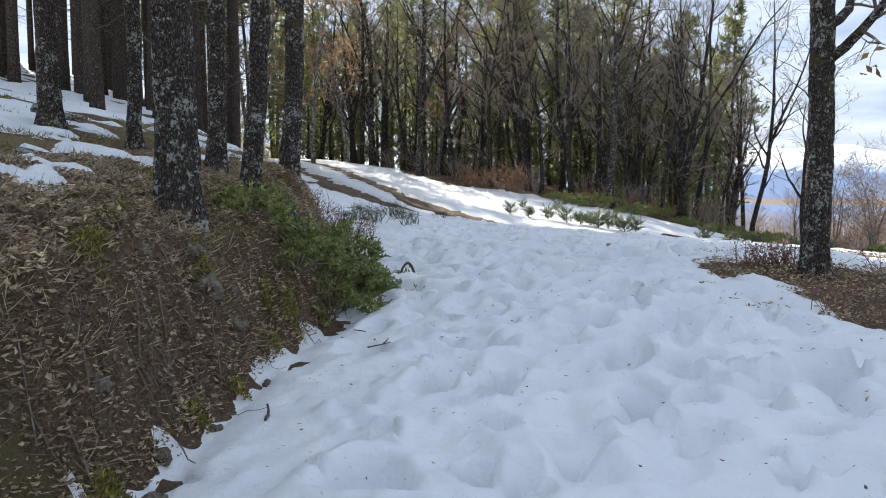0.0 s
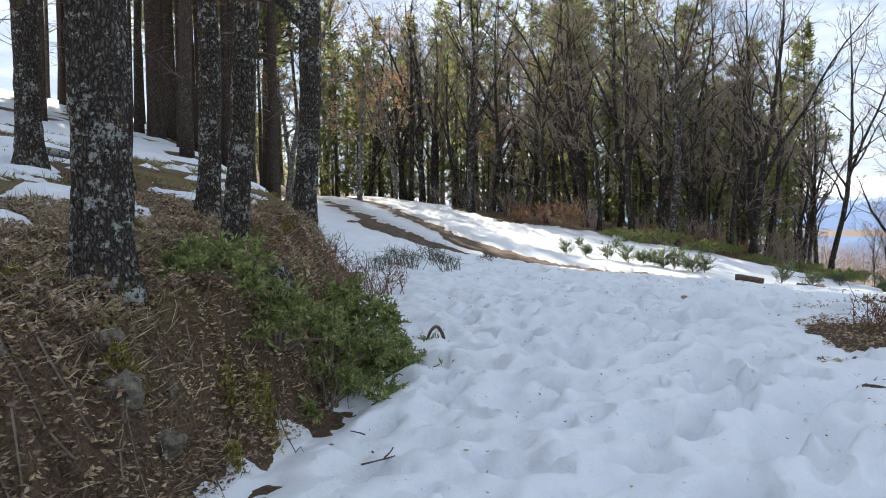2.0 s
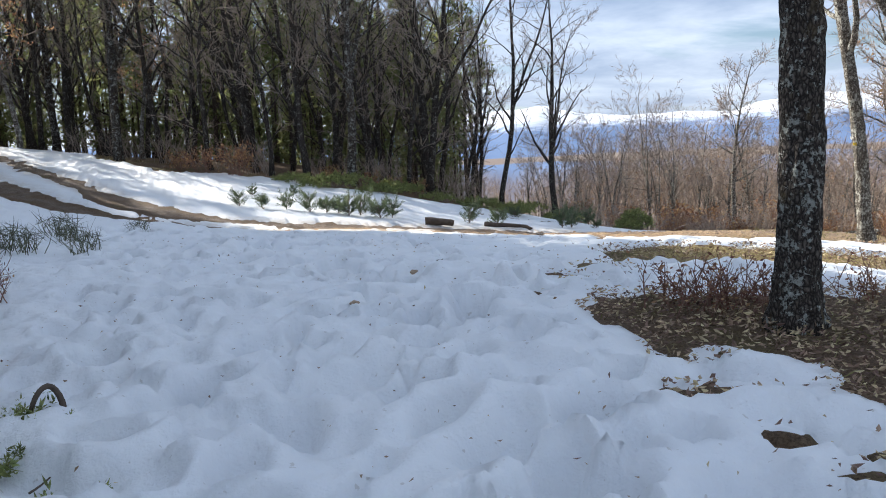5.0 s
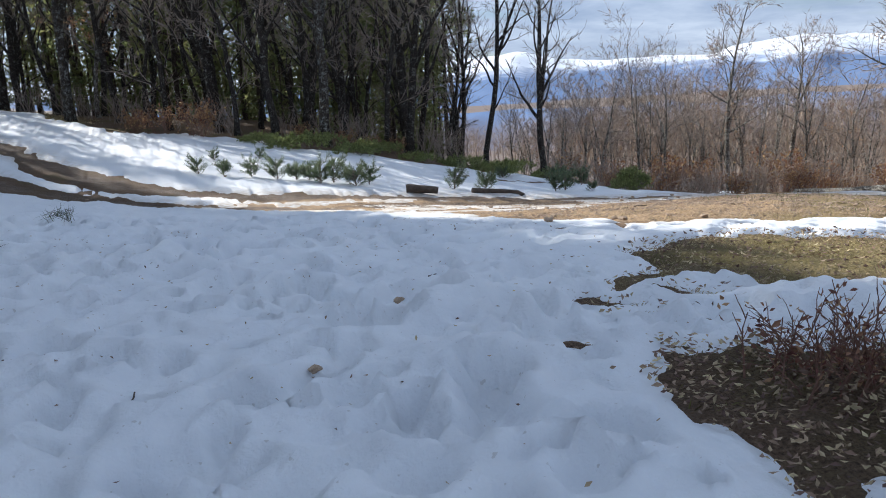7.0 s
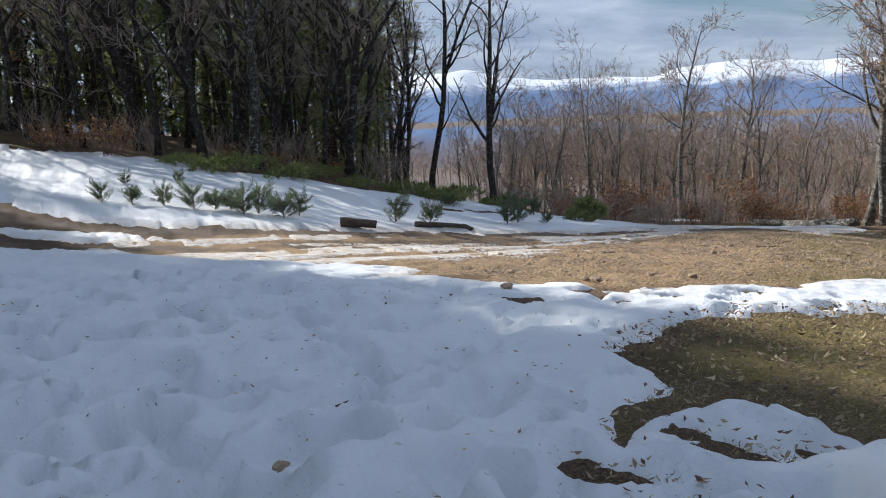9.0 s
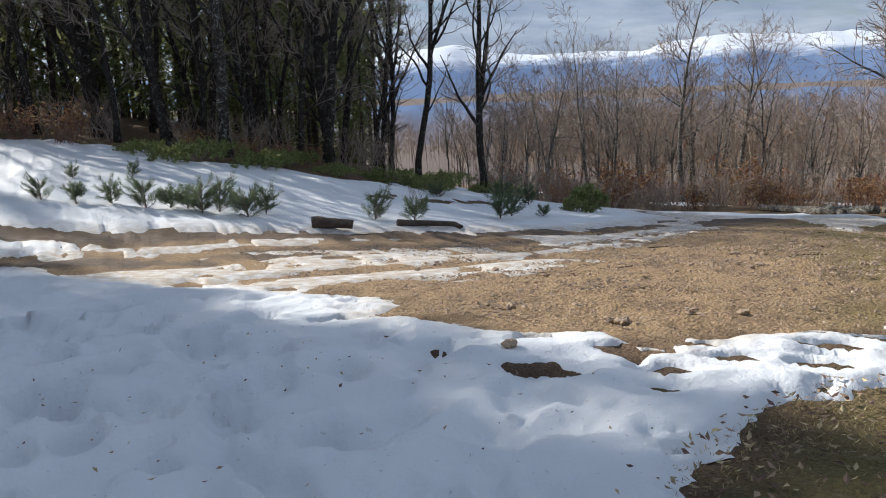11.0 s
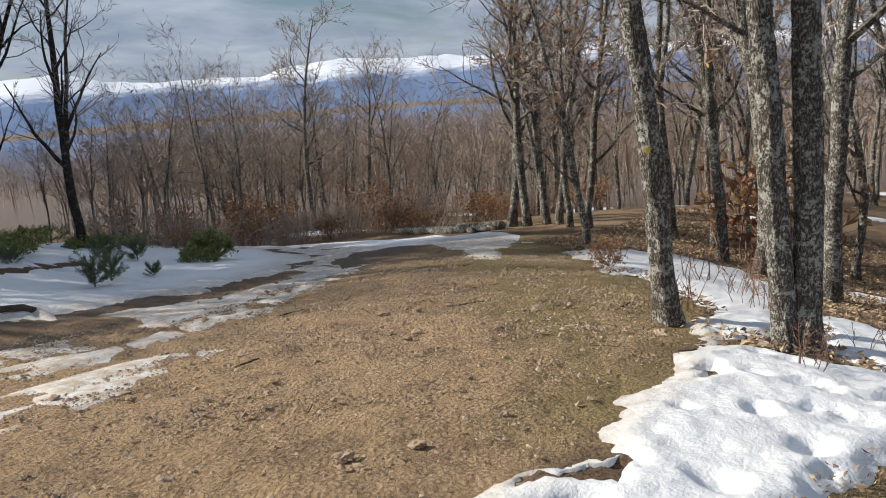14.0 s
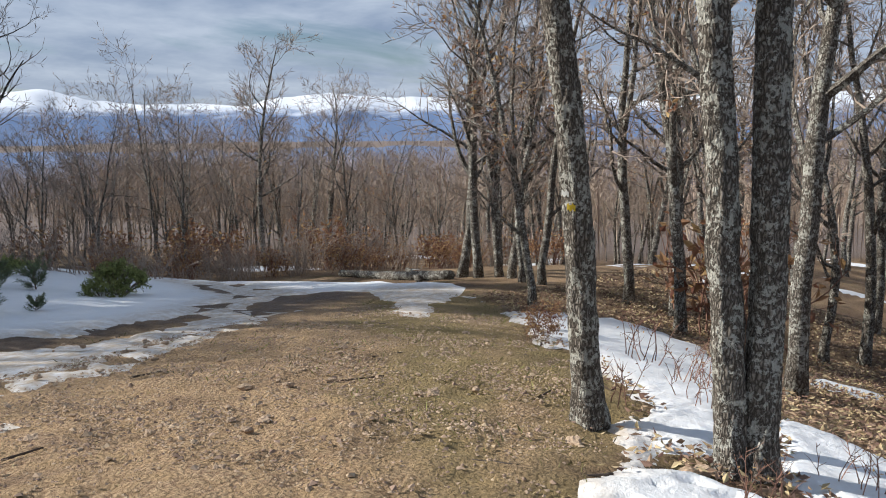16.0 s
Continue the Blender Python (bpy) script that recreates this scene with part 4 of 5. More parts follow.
for k, (x, y) in enumerate(scatter(rng, 20, (-22, 12, 46, 76), lambda x, y: y - forest_line(x) > 6 and x < -2 + 0.40 * (y - 4), 1.2, taken)):
    place(DEEP_PINES[1], x, y, rng.uniform(0, 360), rng.uniform(0.3, 0.5))
# pines on the slope above the bank
# tall dense pines that shade the clearing
TALL_PINE = pine_tree(64, 17.0, 0.16, 0.42, 2.7, "very tall pine with a broad dense crown", 11, 8, 1.6)
for k, (x, y) in enumerate(((-9.6, 33.0), (-10.2, 35.2), (-10.9, 37.4), (-11.6, 39.6), (-12.3, 34.4), (-12.9, 36.8), (-13.6, 39.0), (-10.0, 30.8), (-12.2, 32.0), (-14.6, 34.6), (-15.0, 37.2), (-11.6, 29.4), (-14.2, 31.0))):
    taken.append((x, y))
    if k:
        place(TALL_PINE, x, y, rng.uniform(0, 360), rng.uniform(0.95, 1.08))
TALL_PINE.matrix_basis = pose(-9.6, 33.0, float(height(-9.6, 33.0)))
hill_pines = [(-11.1, 20.6), (-9.2, 20.0), (-8.6, 19.6), (-12.2, 20.8), (-9.7, 23.5), (-9.0, 23.2), (-7.6, 24.5), (-7.0, 27.5)]
for x, y in hill_pines:
    taken.append((x, y))
for k, (x, y) in enumerate(hill_pines + scatter(rng, 62, (-26, -5, 14, 46), lambda x, y: x < -5.6 - max(0, y - 25) * 0.32 and x > -0.55 * y - 1, 1.35, taken)):
    place((PINES[k % 3] if k < 8 or k % 3 == 0 else DEEP_PINES[0]), x, y, rng.uniform(0, 360), rng.uniform(0.95, 1.15))

# the bare oak wood below the road
near_oaks = ((14.5, 13.25, 0), (16.25, 14.7, 2), (17.6, 15.75, 4), (19.2, 16.5, 0), (20.3, 16.3, 3), (19.3, 14.0, 5), (20.2, 13.6, 4), (19.4, 17.5, 1), (20.3, 22.1, 2), (20.2, 21.5, 0), (20.3, 21.0, 4), (20.1, 20.6, 1), (19.6, 20.0, 5), (19.6, 19.5, 3), (24.2, 33.7, 0), (32.0, 38.5, 2), (17.0, 12.2, 1), (15.8, 11.2, 3))
for x, y, k in near_oaks:
    taken.append((x, y))
    place(OAKS[k], x, y, rng.uniform(0, 360), rng.uniform(0.95, 1.12), rng.uniform(-3, 3))
for k, (x, y) in enumerate(scatter(rng, 74, (14, 46, 2, 34), lambda x, y: x > 15.5 + max(0, y - 17) * 0.95 and y < 6 + x * 0.75, 1.35, taken)):
    place(OAKS[k % 6], x, y, rng.uniform(0, 360), rng.uniform(0.8, 1.1), rng.uniform(-4, 4))
for k, (x, y) in enumerate(scatter(rng, 135, (13, 56, 30, 60), lambda x, y: x > 3.2 + 0.36 * y and y > 33 - (x - 16) * 0.3 and y > x * 0.55, 1.5, taken)):
    place(THIN_OAKS[k % 4], x, y, rng.uniform(0, 360), rng.uniform(0.62, 0.9), rng.uniform(-3, 3))


def far_woods(count=2700):
    """Bare woods that fill the valley, too many to count."""
    b, r = Build(), np.random.default_rng(80)
    az = np.radians(r.uniform(5, 118, count))
    d = 46 * np.exp(r.random(count) * 1.75)
    x, y = 5 + d * np.sin(az), 10 + d * np.cos(az)
    keep = (x > 6 + 0.42 * y) | (d > 95)
    x, y = x[keep], y[keep]
    z = height(x, y) - 0.2
    H = r.uniform(5.5, 8.2, len(x)) * (1 + 0.2 * (d[keep] > 90))
    foot = np.stack([x, y, z], 1)
    top = foot + np.stack([r.normal(0, 0.7, len(x)), r.normal(0, 0.7, len(x)), H], 1)
    b.spikes(foot, top, 0.11 + 0 * x, r)
    n = len(x)
    for q in range(9):                        # ascending limbs, each with its own twigs
        at = (0.28 + 0.07 * q + r.uniform(0, 0.06, n))[:, None]
        p = foot + (top - foot) * at
        a = r.uniform(0, 6.283, n)
        out = np.stack([np.cos(a), np.sin(a), r.uniform(0.7, 1.6, n)], 1)
        limb = out * (r.uniform(0.9, 1.5, n) * (1.25 - at[:, 0] * 0.75))[:, None]
        b.spikes(p, p + limb, 0.065 + 0 * x, r)
        for _ in range(9):
            f = p + limb * r.uniform(0.25, 1.0, n)[:, None]
            d = limb * 0.35 + r.normal(0, 0.42, (n, 3)) + [0, 0, 0.22]
            b.spikes(f, f + d, r.uniform(0.018, 0.036, n), r)
    ob = part("far_woods", b, FAR_TWIG)
    tagged(ob, "brown leafless woods filling the valley below", "woods", kind="stuff")


far_woods()

# the models themselves take places in the wood
for k, tree in enumerate(OAKS):
    x, y = ((26, 14), (28, 20), (30, 9), (27, 36), (34, 42), (23, 10))[k]
    tree.matrix_basis = pose(x, y, float(height(x, y)))
for k, tree in enumerate(DARK_OAKS + PINES + THIN_OAKS + DEEP_PINES):
    x, y = ((3.4, 32.2), (7.2, 31.2), (10.2, 33), (-3.4, 39.5), (-1, 47), (4, 43), (8, 46), (2.4, 35.4), (22, 37), (29, 46), (36, 52), (31, 33), (6, 62), (-8, 66))[k]
    tree.matrix_basis = pose(x, y, float(height(x, y)))


# ---- shrubs ----
def surface(x, y):
    """Top of snow or soil."""
    h = height(x, y)
    return h + np.clip(snow_depth(x, y) * 0.35, -0.03, 0.045)


def set_down(thing, x, y, turn=0.0, scale=1.0, sink=0.02):
    m = pose(x, y, float(surface(np.array([x]), np.array([y]))[0]) - sink, 0, 0, turn)
    thing.matrix_basis = m
    thing.scale = (scale, scale, scale)
    return thing


def copy_down(thing, x, y, turn=0.0, scale=1.0, sink=0.02):
    return set_down(copy_thing(thing, Matrix()), x, y, turn, scale, sink)


def juniper_bush(seed, lobes, sprays, label, name="juniper_bush"):
    """Prickly cushions of upturned sprays on spreading stems. lobes: x, y, z, radius, height of each cushion."""
    rng = np.random.default_rng(seed)
    bush = empty(name, label=label, category="shrub")
    stems, green = Build(), Build()
    for lx, ly, lz, rad, tall in lobes:
        for _ in range(int(sprays * rad * rad)):
            a, k = rng.uniform(0, 2 * math.pi), math.sqrt(rng.random())
            x, y = lx + rad * k * math.cos(a), ly + rad * k * math.sin(a)
            z = lz + tall * (1 - k * k) ** 0.6 * rng.uniform(0.55, 1.1)
            head = np.array([x, y, z])
            size = rng.uniform(0.045, 0.085) * (0.75 + rad)
            if rng.random() < 0.3:
                stems.tube([(lx + 0.2 * (x - lx), ly + 0.2 * (y - ly), lz - 0.05), ((x + lx) / 2, (y + ly) / 2, lz + 0.4 * (z - lz)), head], (0.012, 0.008, 0.003), 4, cap=False)
            lean = np.array([math.cos(a) * k, math.sin(a) * k, 1.0]) * rng.uniform(0.5, 1.2)
            # a leading shoot and side shoots, each a plume of short needles
            for _ in range(7):
                tip = lean * 0.9 + rng.normal(0, 0.75, 3)
                tip *= size * rng.uniform(0.9, 1.7) / np.linalg.norm(tip)
                at = rng.random((16, 1))
                d = tip / np.linalg.norm(tip) * 0.6 + rng.normal(0, 0.6, (16, 3))
                foot = head + tip * at
                green.spikes(foot, foot + d * size * 0.42, rng.uniform(0.14, 0.22, 16) * size, rng)
    if stems.v:
        part("stem_tuft", stems, TWIG_DARK, bush)["kind"] = "stuff"
    stuff("spray_mass", green, JUNIPER, bush)
    return bush


# large juniper spilling over the bank
lobes = []
for x, y, rad, tall in ((-1.42, 6.15, 0.34, 0.24), (-1.16, 6.35, 0.36, 0.27), (-0.95, 6.9, 0.36, 0.28), (-0.98, 7.4, 0.40, 0.28), (-0.72, 7.55, 0.30, 0.22), (-1.0, 7.95, 0.36, 0.22), (-0.62, 8.0, 0.2, 0.14), (-0.44, 8.25, 0.14, 0.10), (-0.9, 6.55, 0.28, 0.26), (-0.8, 7.1, 0.26, 0.24), (-0.72, 6.75, 0.22, 0.18), (-0.6, 7.25, 0.2, 0.16), (-0.45, 7.7, 0.13, 0.08), (-0.3, 8.0, 0.10, 0.07), (-0.33, 7.2, 0.11, 0.05), (-0.18, 7.3, 0.08, 0.04)):
    lobes.append((x, y, float(height(x, y)) - 0.02, rad, tall))
juniper_bush(31, lobes, 330, "sprawling green juniper hanging over the bank's edge")
# low juniper along the pine forest's edge
mat_juniper = juniper_bush(32, [(0, 0, 0, 0.75, 0.38), (0.7, 0.25, 0, 0.55, 0.3), (-0.6, 0.15, 0, 0.5, 0.3)], 110, "low dark juniper at the forest's edge")
tagged(mat_juniper, group="junipers at the forest edge")
set_down(mat_juniper, 5.0, 27.3, 10)
r7 = np.random.default_rng(7)
for x, y in ((6.4, 27.2), (8.0, 27.3), (9.6, 27.7), (11.2, 28.2), (12.6, 28.0), (4.0, 28.1), (10.2, 26.6), (7.2, 28.2)):
    copy_down(mat_juniper, x, y, r7.uniform(0, 360), r7.uniform(0.55, 0.95))
dark_bush = juniper_bush(33, [(0, 0, 0, 0.5, 0.55), (0.45, 0.1, 0, 0.35, 0.5), (-0.42, 0.05, 0, 0.35, 0.35)], 320, "dark green bush standing in the snow")
set_down(dark_bush, 13.0, 24.2, 30)


def young_pine(seed, H, label):
    rng = np.random.default_rng(seed)
    pine = empty("young_pine", label=label, category="tree", group="young pines in the snow")
    stem, green = Build(), Build()
    core = wander(rng, (0, 0, -0.05), (0, 0, 1), H, 5, 0.05, 0.05)
    stem.tube(core, np.linspace(0.014, 0.004, 6), 5)
    starts, ends = [], []
    shoots = [core]
    for q in range(30):
        p, d = sprout(rng, core, rng.uniform(0.06, 0.8), rng.uniform(0.9, 1.35), 0.5)
        shoot = wander(rng, p, d, H * rng.uniform(0.35, 0.8), 4, 0.1, 0.12)
        stem.tube(shoot, np.linspace(0.006, 0.002, 5), 3, cap=False)
        shoots.append(shoot)
    for shoot in shoots:
        for _ in range(80):
            c, d = sprout(rng, shoot, rng.uniform(0.25, 1.0), rng.uniform(0.4, 0.9))
            starts.append(c)
            ends.append(c + d * rng.uniform(0.05, 0.11))
    green.spikes(starts, ends, np.full(len(starts), 0.0055), rng)
    part("stem", stem, TWIG_DARK, pine)
    stuff("needle_crown", green, NEEDLES_YOUNG, pine)
    return pine


YOUNG = [young_pine(91, 0.52, "bushy young pine poking out of the snow"), young_pine(92, 0.38, "small young pine poking out of the snow"), young_pine(93, 0.46, "bushy young pine poking out of the snow")]
spots = ((1.95, 23.3, 0.75), (2.45, 23.21, 0.8), (2.97, 22.95, 0.85), (3.43, 22.5, 0.95), (3.8, 22.5, 0.9), (4.2, 22.0, 1.1), (4.5, 22.15, 1.0), (4.86, 21.72, 1.15), (5.2, 22.0, 0.95), (6.9, 21.55, 0.95), (7.6, 21.55, 1.0), (9.6, 22.15, 1.05), (10.1, 22.6, 0.95), (10.75, 22.5, 0.6), (12.0, 25.1, 1.1), (11.5, 25.4, 1.0), (9.9, 25.6, 0.8), (2.47, 25.26, 0.55), (3.5, 25.3, 0.55), (4.05, 22.4, 0.9))
for k, (x, y, s) in enumerate(spots):
    (set_down if k < 3 else copy_down)(YOUNG[k % 3], x, y, r7.uniform(0, 360), s)


REDDISH_STEM = plain("reddish stems", (0.14, 0.075, 0.055), (0.26, 0.15, 0.11), 12.0, 0.8, 0.1)


def dry_shrub(seed, H, spread, stems_n, leaves_n, label, leaf=0.028, name="leafy_shrub", leaf_mat=None):
    """Thin reddish stems with withered leaves still on them."""
    rng = np.random.default_rng(seed)
    bush = empty(name, label=label, category="shrub")
    wood, lv, tips = Build(), Build(), []
    for _ in range(stems_n):
        a = rng.uniform(0, 2 * math.pi)
        foot = (rng.normal(0, spread * 0.35), rng.normal(0, spread * 0.35), -0.04)
        s = wander(rng, foot, (0.45 * math.cos(a), 0.45 * math.sin(a), 1), H * rng.uniform(0.6, 1.1), 5, 0.16, 0.02)
        wood.tube(s, np.linspace(0.006, 0.002, 6) * (0.6 + H), 3, cap=False)
        for _ in range(5):
            p, d = sprout(rng, s, rng.uniform(0.3, 0.95), rng.uniform(0.5, 1.0))
            t = wander(rng, p, d, H * rng.uniform(0.15, 0.4), 3, 0.15, 0.03)
            wood.tube(t, np.linspace(0.003, 0.0012, 4) * (0.6 + H), 3, cap=False)
            tips.extend(t[1:])
    stuff("stem_tuft", wood, REDDISH_STEM if leaves_n else TWIG, bush)
    if leaves_n:
        pts = np.array(tips)[rng.integers(0, len(tips), leaves_n)]
        lv.leaves(pts + rng.normal(0, 0.02 + 0.03 * H, pts.shape), rng.uniform(0.6, 1.2, leaves_n) * leaf, rng, 0.2)
        stuff("withered_foliage", lv, leaf_mat or DRY_LEAF, bush)
    return bush


REDDISH = foliage("reddish withered leaves", (0.18, 0.085, 0.055), (0.36, 0.19, 0.12), 4.0, 0.7, 0.3)
red = dry_shrub(101, 0.34, 0.3, 10, 80, "low shrub with reddish withered leaves beside the oak", 0.019, leaf_mat=REDDISH)
tagged(red, group="withered shrubs by the oak")
set_down(red, 3.3, 8.25, 0)
for x, y, s in ((3.42, 8.3, 1.0), (3.5, 8.2, 1.0), (3.55, 8.22, 0.95), (3.72, 8.1, 1.0), (3.45, 8.42, 1.3), (3.62, 8.38, 1.2), (4.4, 8.0, 1.0), (4.7, 8.3, 1.1), (5.3, 8.0, 1.0)):
    copy_down(red, x, y, r7.uniform(0, 360), s)
bank_shrub = dry_shrub(102, 0.5, 0.4, 22, 90, "tangle of reddish twigs at the bank's end", 0.022, leaf_mat=REDDISH)
set_down(bank_shrub, -1.45, 10.4, 0)
copy_down(bank_shrub, -1.2, 10.9, 90, 0.9)
copy_down(bank_shrub, -1.55, 9.75, 200, 0.8)
for x, y, k in ((-1.3, 9.2, 0.7), (-1.35, 8.6, 0.6), (-1.5, 7.9, 0.5), (-1.2, 8.2, 0.6), (-1.5, 7.2, 0.4)):
    copy_down(bank_shrub, x, y, r7.uniform(0, 360), k)
orange = dry_shrub(103, 1.1, 0.5, 18, 420, "young oak bush holding orange withered leaves", 0.055, name="oak_bush")
tagged(orange, group="leafy oak bushes at the forest edge")
set_down(orange, 2.5, 29.6, 0)
for x, y, s in ((1.6, 30.3, 0.8), (0.9, 31.2, 0.7), (6.4, 28.5, 0.55), (7.2, 28.6, 0.5), (8.0, 28.7, 0.55), (5.2, 28.6, 0.6), (15.5, 29.2, 0.6), (24.4, 31.2, 1.9), (18.4, 15.2, 2.2), (20.8, 29.4, 0.9), (23, 27.6, 0.8), (26.5, 29.5, 1.0), (13.0, 15.6, 0.35), (13.9, 16.0, 0.4), (17.0, 31.5, 0.9), (19.0, 30.8, 1.0), (21.5, 31.5, 0.9), (25.2, 25.4, 0.8), (22.6, 23.6, 0.7), (28.5, 31.5, 1.2), (31.0, 30.0, 1.1), (16.0, 33.0, 1.3), (18.0, 33.2, 1.2), (20.0, 32.6, 1.5), (22.2, 33.0, 1.4), (24.0, 29.6, 1.2), (25.5, 32.0, 1.6), (27.5, 28.0, 1.3), (29.5, 33.5, 1.7), (26.8, 26.5, 1.1), (24.3, 22.0, 1.1), (23.4, 25.2, 1.0), (21.6, 27.2, 0.9), (30.0, 27.0, 1.4), (33.0, 33.0, 1.6), (19.0, 35.0, 1.5), (22.5, 36.0, 1.7)):
    copy_down(orange, x, y, r7.uniform(0, 360), s)
brush = dry_shrub(106, 1.3, 0.9, 20, 0, "brown leafless undergrowth at the wood's edge", name="bare_shrub")
tagged(brush, group="undergrowth at the wood's edge")
set_down(brush, 17.5, 32.0, 0)
for k in range(34):
    t = k / 33
    x, y = (14.5 + 8 * t, 32.5 - 4 * t) if k % 2 else (21.5 + 7 * t, 29.5 - 4 * t)
    copy_down(brush, x + r7.normal(0, 0.8), y + r7.normal(0, 0.9), r7.uniform(0, 360), r7.uniform(0.7, 1.2))
for k in range(16):
    copy_down(brush, *((-2 + k * 0.85 + r7.normal(0, 0.3)), float(forest_line(-2 + k * 0.85)) + 1.0 + r7.random()), r7.uniform(0, 360), r7.uniform(0.7, 1.1))
twiggy = dry_shrub(107, 0.45, 0.35, 9, 14, "sparse bare twigs rising from snow", 0.02, name="bare_shrub")
set_down(twiggy, 12.4, 13.7, 0)
for x, y, s in ((11.6, 13.2, 0.9), (10.9, 13.75, 1.0), (9.3, 12.15, 0.7), (12.9, 14.4, 1.2), (10.6, 11.9, 0.8), (8.9, 24.3, 0.8), (2.9, 5.9, 0.8), (3.1, 5.6, 0.6)):
    copy_down(twiggy, x, y, r7.uniform(0, 360), s)


def broom_plant(seed):
    rng = np.random.default_rng(seed)
    plant = empty("broom_plant", label="dark broom stems pressed by the snow", category="shrub", group="broom in the snow")
    b = Build()
    for _ in range(34):
        a, lean = rng.uniform(0, 6.28), rng.uniform(0.1, 0.9)
        s = wander(rng, (rng.normal(0, 0.10), rng.normal(0, 0.10), -0.03), (lean * math.cos(a), lean * math.sin(a), 1), rng.uniform(0.15, 0.38), 3, 0.1, 0.03)
        b.tube(s, (0.005, 0.004, 0.003, 0.001), 3, cap=False)
    leaves = Build()
    leaves.spikes(rng.normal(0, 0.12, (60, 3)) * [1, 1, 0.3] + [0, 0, 0.1], rng.normal(0, 0.13, (60, 3)) * [1, 1, 0.3] + [0, 0, 0.2], np.full(60, 0.008), rng)
    stuff("stem_tuft", b, HEATHER, plant)
    stuff("leaflet_mass", leaves, HEATHER, plant)
    return plant


broom = broom_plant(111)
set_down(broom, -1.14, 13.25, 0)
for x, y, s in ((-0.93, 14.5, 1.1), (-0.55, 13.15, 0.9), (-0.05, 15.1, 0.7), (-1.35, 13.6, 1.1), (-1.5, 12.9, 0.9), (-0.75, 14.0, 0.8)):
    copy_down(broom, x, y, r7.uniform(0, 360), s)


# ---- wood and stone ----
def log(name, a, b, r, label, bark, seed, bow=0.0):
    """A lying trunk or stick with a sawn or broken end, following the ground."""
    rng = np.random.default_rng(seed)
    (ax, ay), (bx, by) = a, b
    n = 9
    t = np.linspace(0, 1, n)
    x, y = ax + (bx - ax) * t + bow * np.sin(t * math.pi) + rng.normal(0, r * 0.15, n), ay + (by - ay) * t + rng.normal(0, r * 0.15, n)
    z = surface(x, y) + r * 0.65
    z = np.maximum(z, np.linspace(z[0], z[-1], n) - r * 0.3)
    thing = Build()
    thing.tube(np.stack([x, y, z], 1), r * np.linspace(1.0, 0.72, n), 10 if r > 0.03 else 5, rng, 0.18)
    ob = part(name, thing, bark, None, label, smooth=True)
    return tagged(ob, category="log" if r > 0.03 else "stick")


log("log", (5.62, 20.86), (6.2, 20.66), 0.095, "dark short log lying at the snow's edge", DARK_WOOD, 1)
log("log", (7.05, 20.95), (8.15, 20.85), 0.055, "thin dark log lying along the snow's edge", DARK_WOOD, 2)
log("fallen_trunk", (19.7, 21.9), (20.9, 26.6), 0.13, "fallen grey trunk at the end of the field", GREY_BARK, 3)
log("fallen_trunk", (19.4, 22.6), (21.6, 24.8), 0.09, "fallen grey trunk crossing another one", GREY_BARK, 4)
log("log", (-3.6, 6.9), (-2.75, 7.15), 0.05, "rotting grey log on the mossy slope", GREY_BARK, 5)
log("log", (-5.6, 11.2), (-4.9, 11.3), 0.06, "rotting grey log lying in snow", GREY_BARK, 6)
log("log", (15.2, 12.2), (16.2, 11.7), 0.06, "dark fallen branch in leaf litter", TWIG_DARK, 7)
for k, (x, y, L, a) in enumerate(((9.9, 15.4, 0.5, -20), (10.6, 14.1, 0.35, 10), (6.75, 14.15, 0.16, 40), (10.9, 15.9, 0.45, -15), (8.0, 13.5, 0.2, 70), (7.4, 15.6, 0.25, 10), (9.2, 17.2, 0.35, 0), (12.6, 17.3, 0.5, -30), (8.9, 13.4, 0.28, 120), (9.15, 12.95, 0.3, 150), (-0.44, 5.55, 0.18, 30), (-0.4, 5.65, 0.14, 80), (-0.62, 6.0, 0.12, 140), (1.7, 9.0, 0.1, 20), (-0.95, 4.3, 0.25, 100), (-0.3, 7.4, 0.12, 60), (2.5, 10.8, 0.08, 30), (0.6, 9.5, 0.14, 80))):
    dx, dy = 0.5 * L * math.cos(radians(a)), 0.5 * L * math.sin(radians(a))
    log("stick", (x - dx, y - dy), (x + dx, y + dy), 0.009 if L > 0.2 else 0.005, "thin brown stick lying on the ground" if y > 11 else "thin dark twig lying on snow", DARK_WOOD, 20 + k, 0.04 * L)


def bent_root():
    b = Build()
    a = np.linspace(-0.5, math.pi * 1.15, 14)
    b.tube(np.stack([0.07 * np.cos(a), 0.03 * np.sin(a * 2), 0.04 + 0.11 * np.sin(a)], 1), np.linspace(0.016, 0.011, 14), 7)
    b.tube([(0.05, 0, 0.0), (0.09, -0.03, 0.02), (0.16, -0.05, 0.03)], (0.015, 0.011, 0.006), 6)
    ob = part("bent_root", b, DARK_WOOD, None, "dark root bent in a loop above the snow", smooth=True)
    tagged(ob, category="root")
    set_down(ob, -0.36, 8.22, 20)


bent_root()


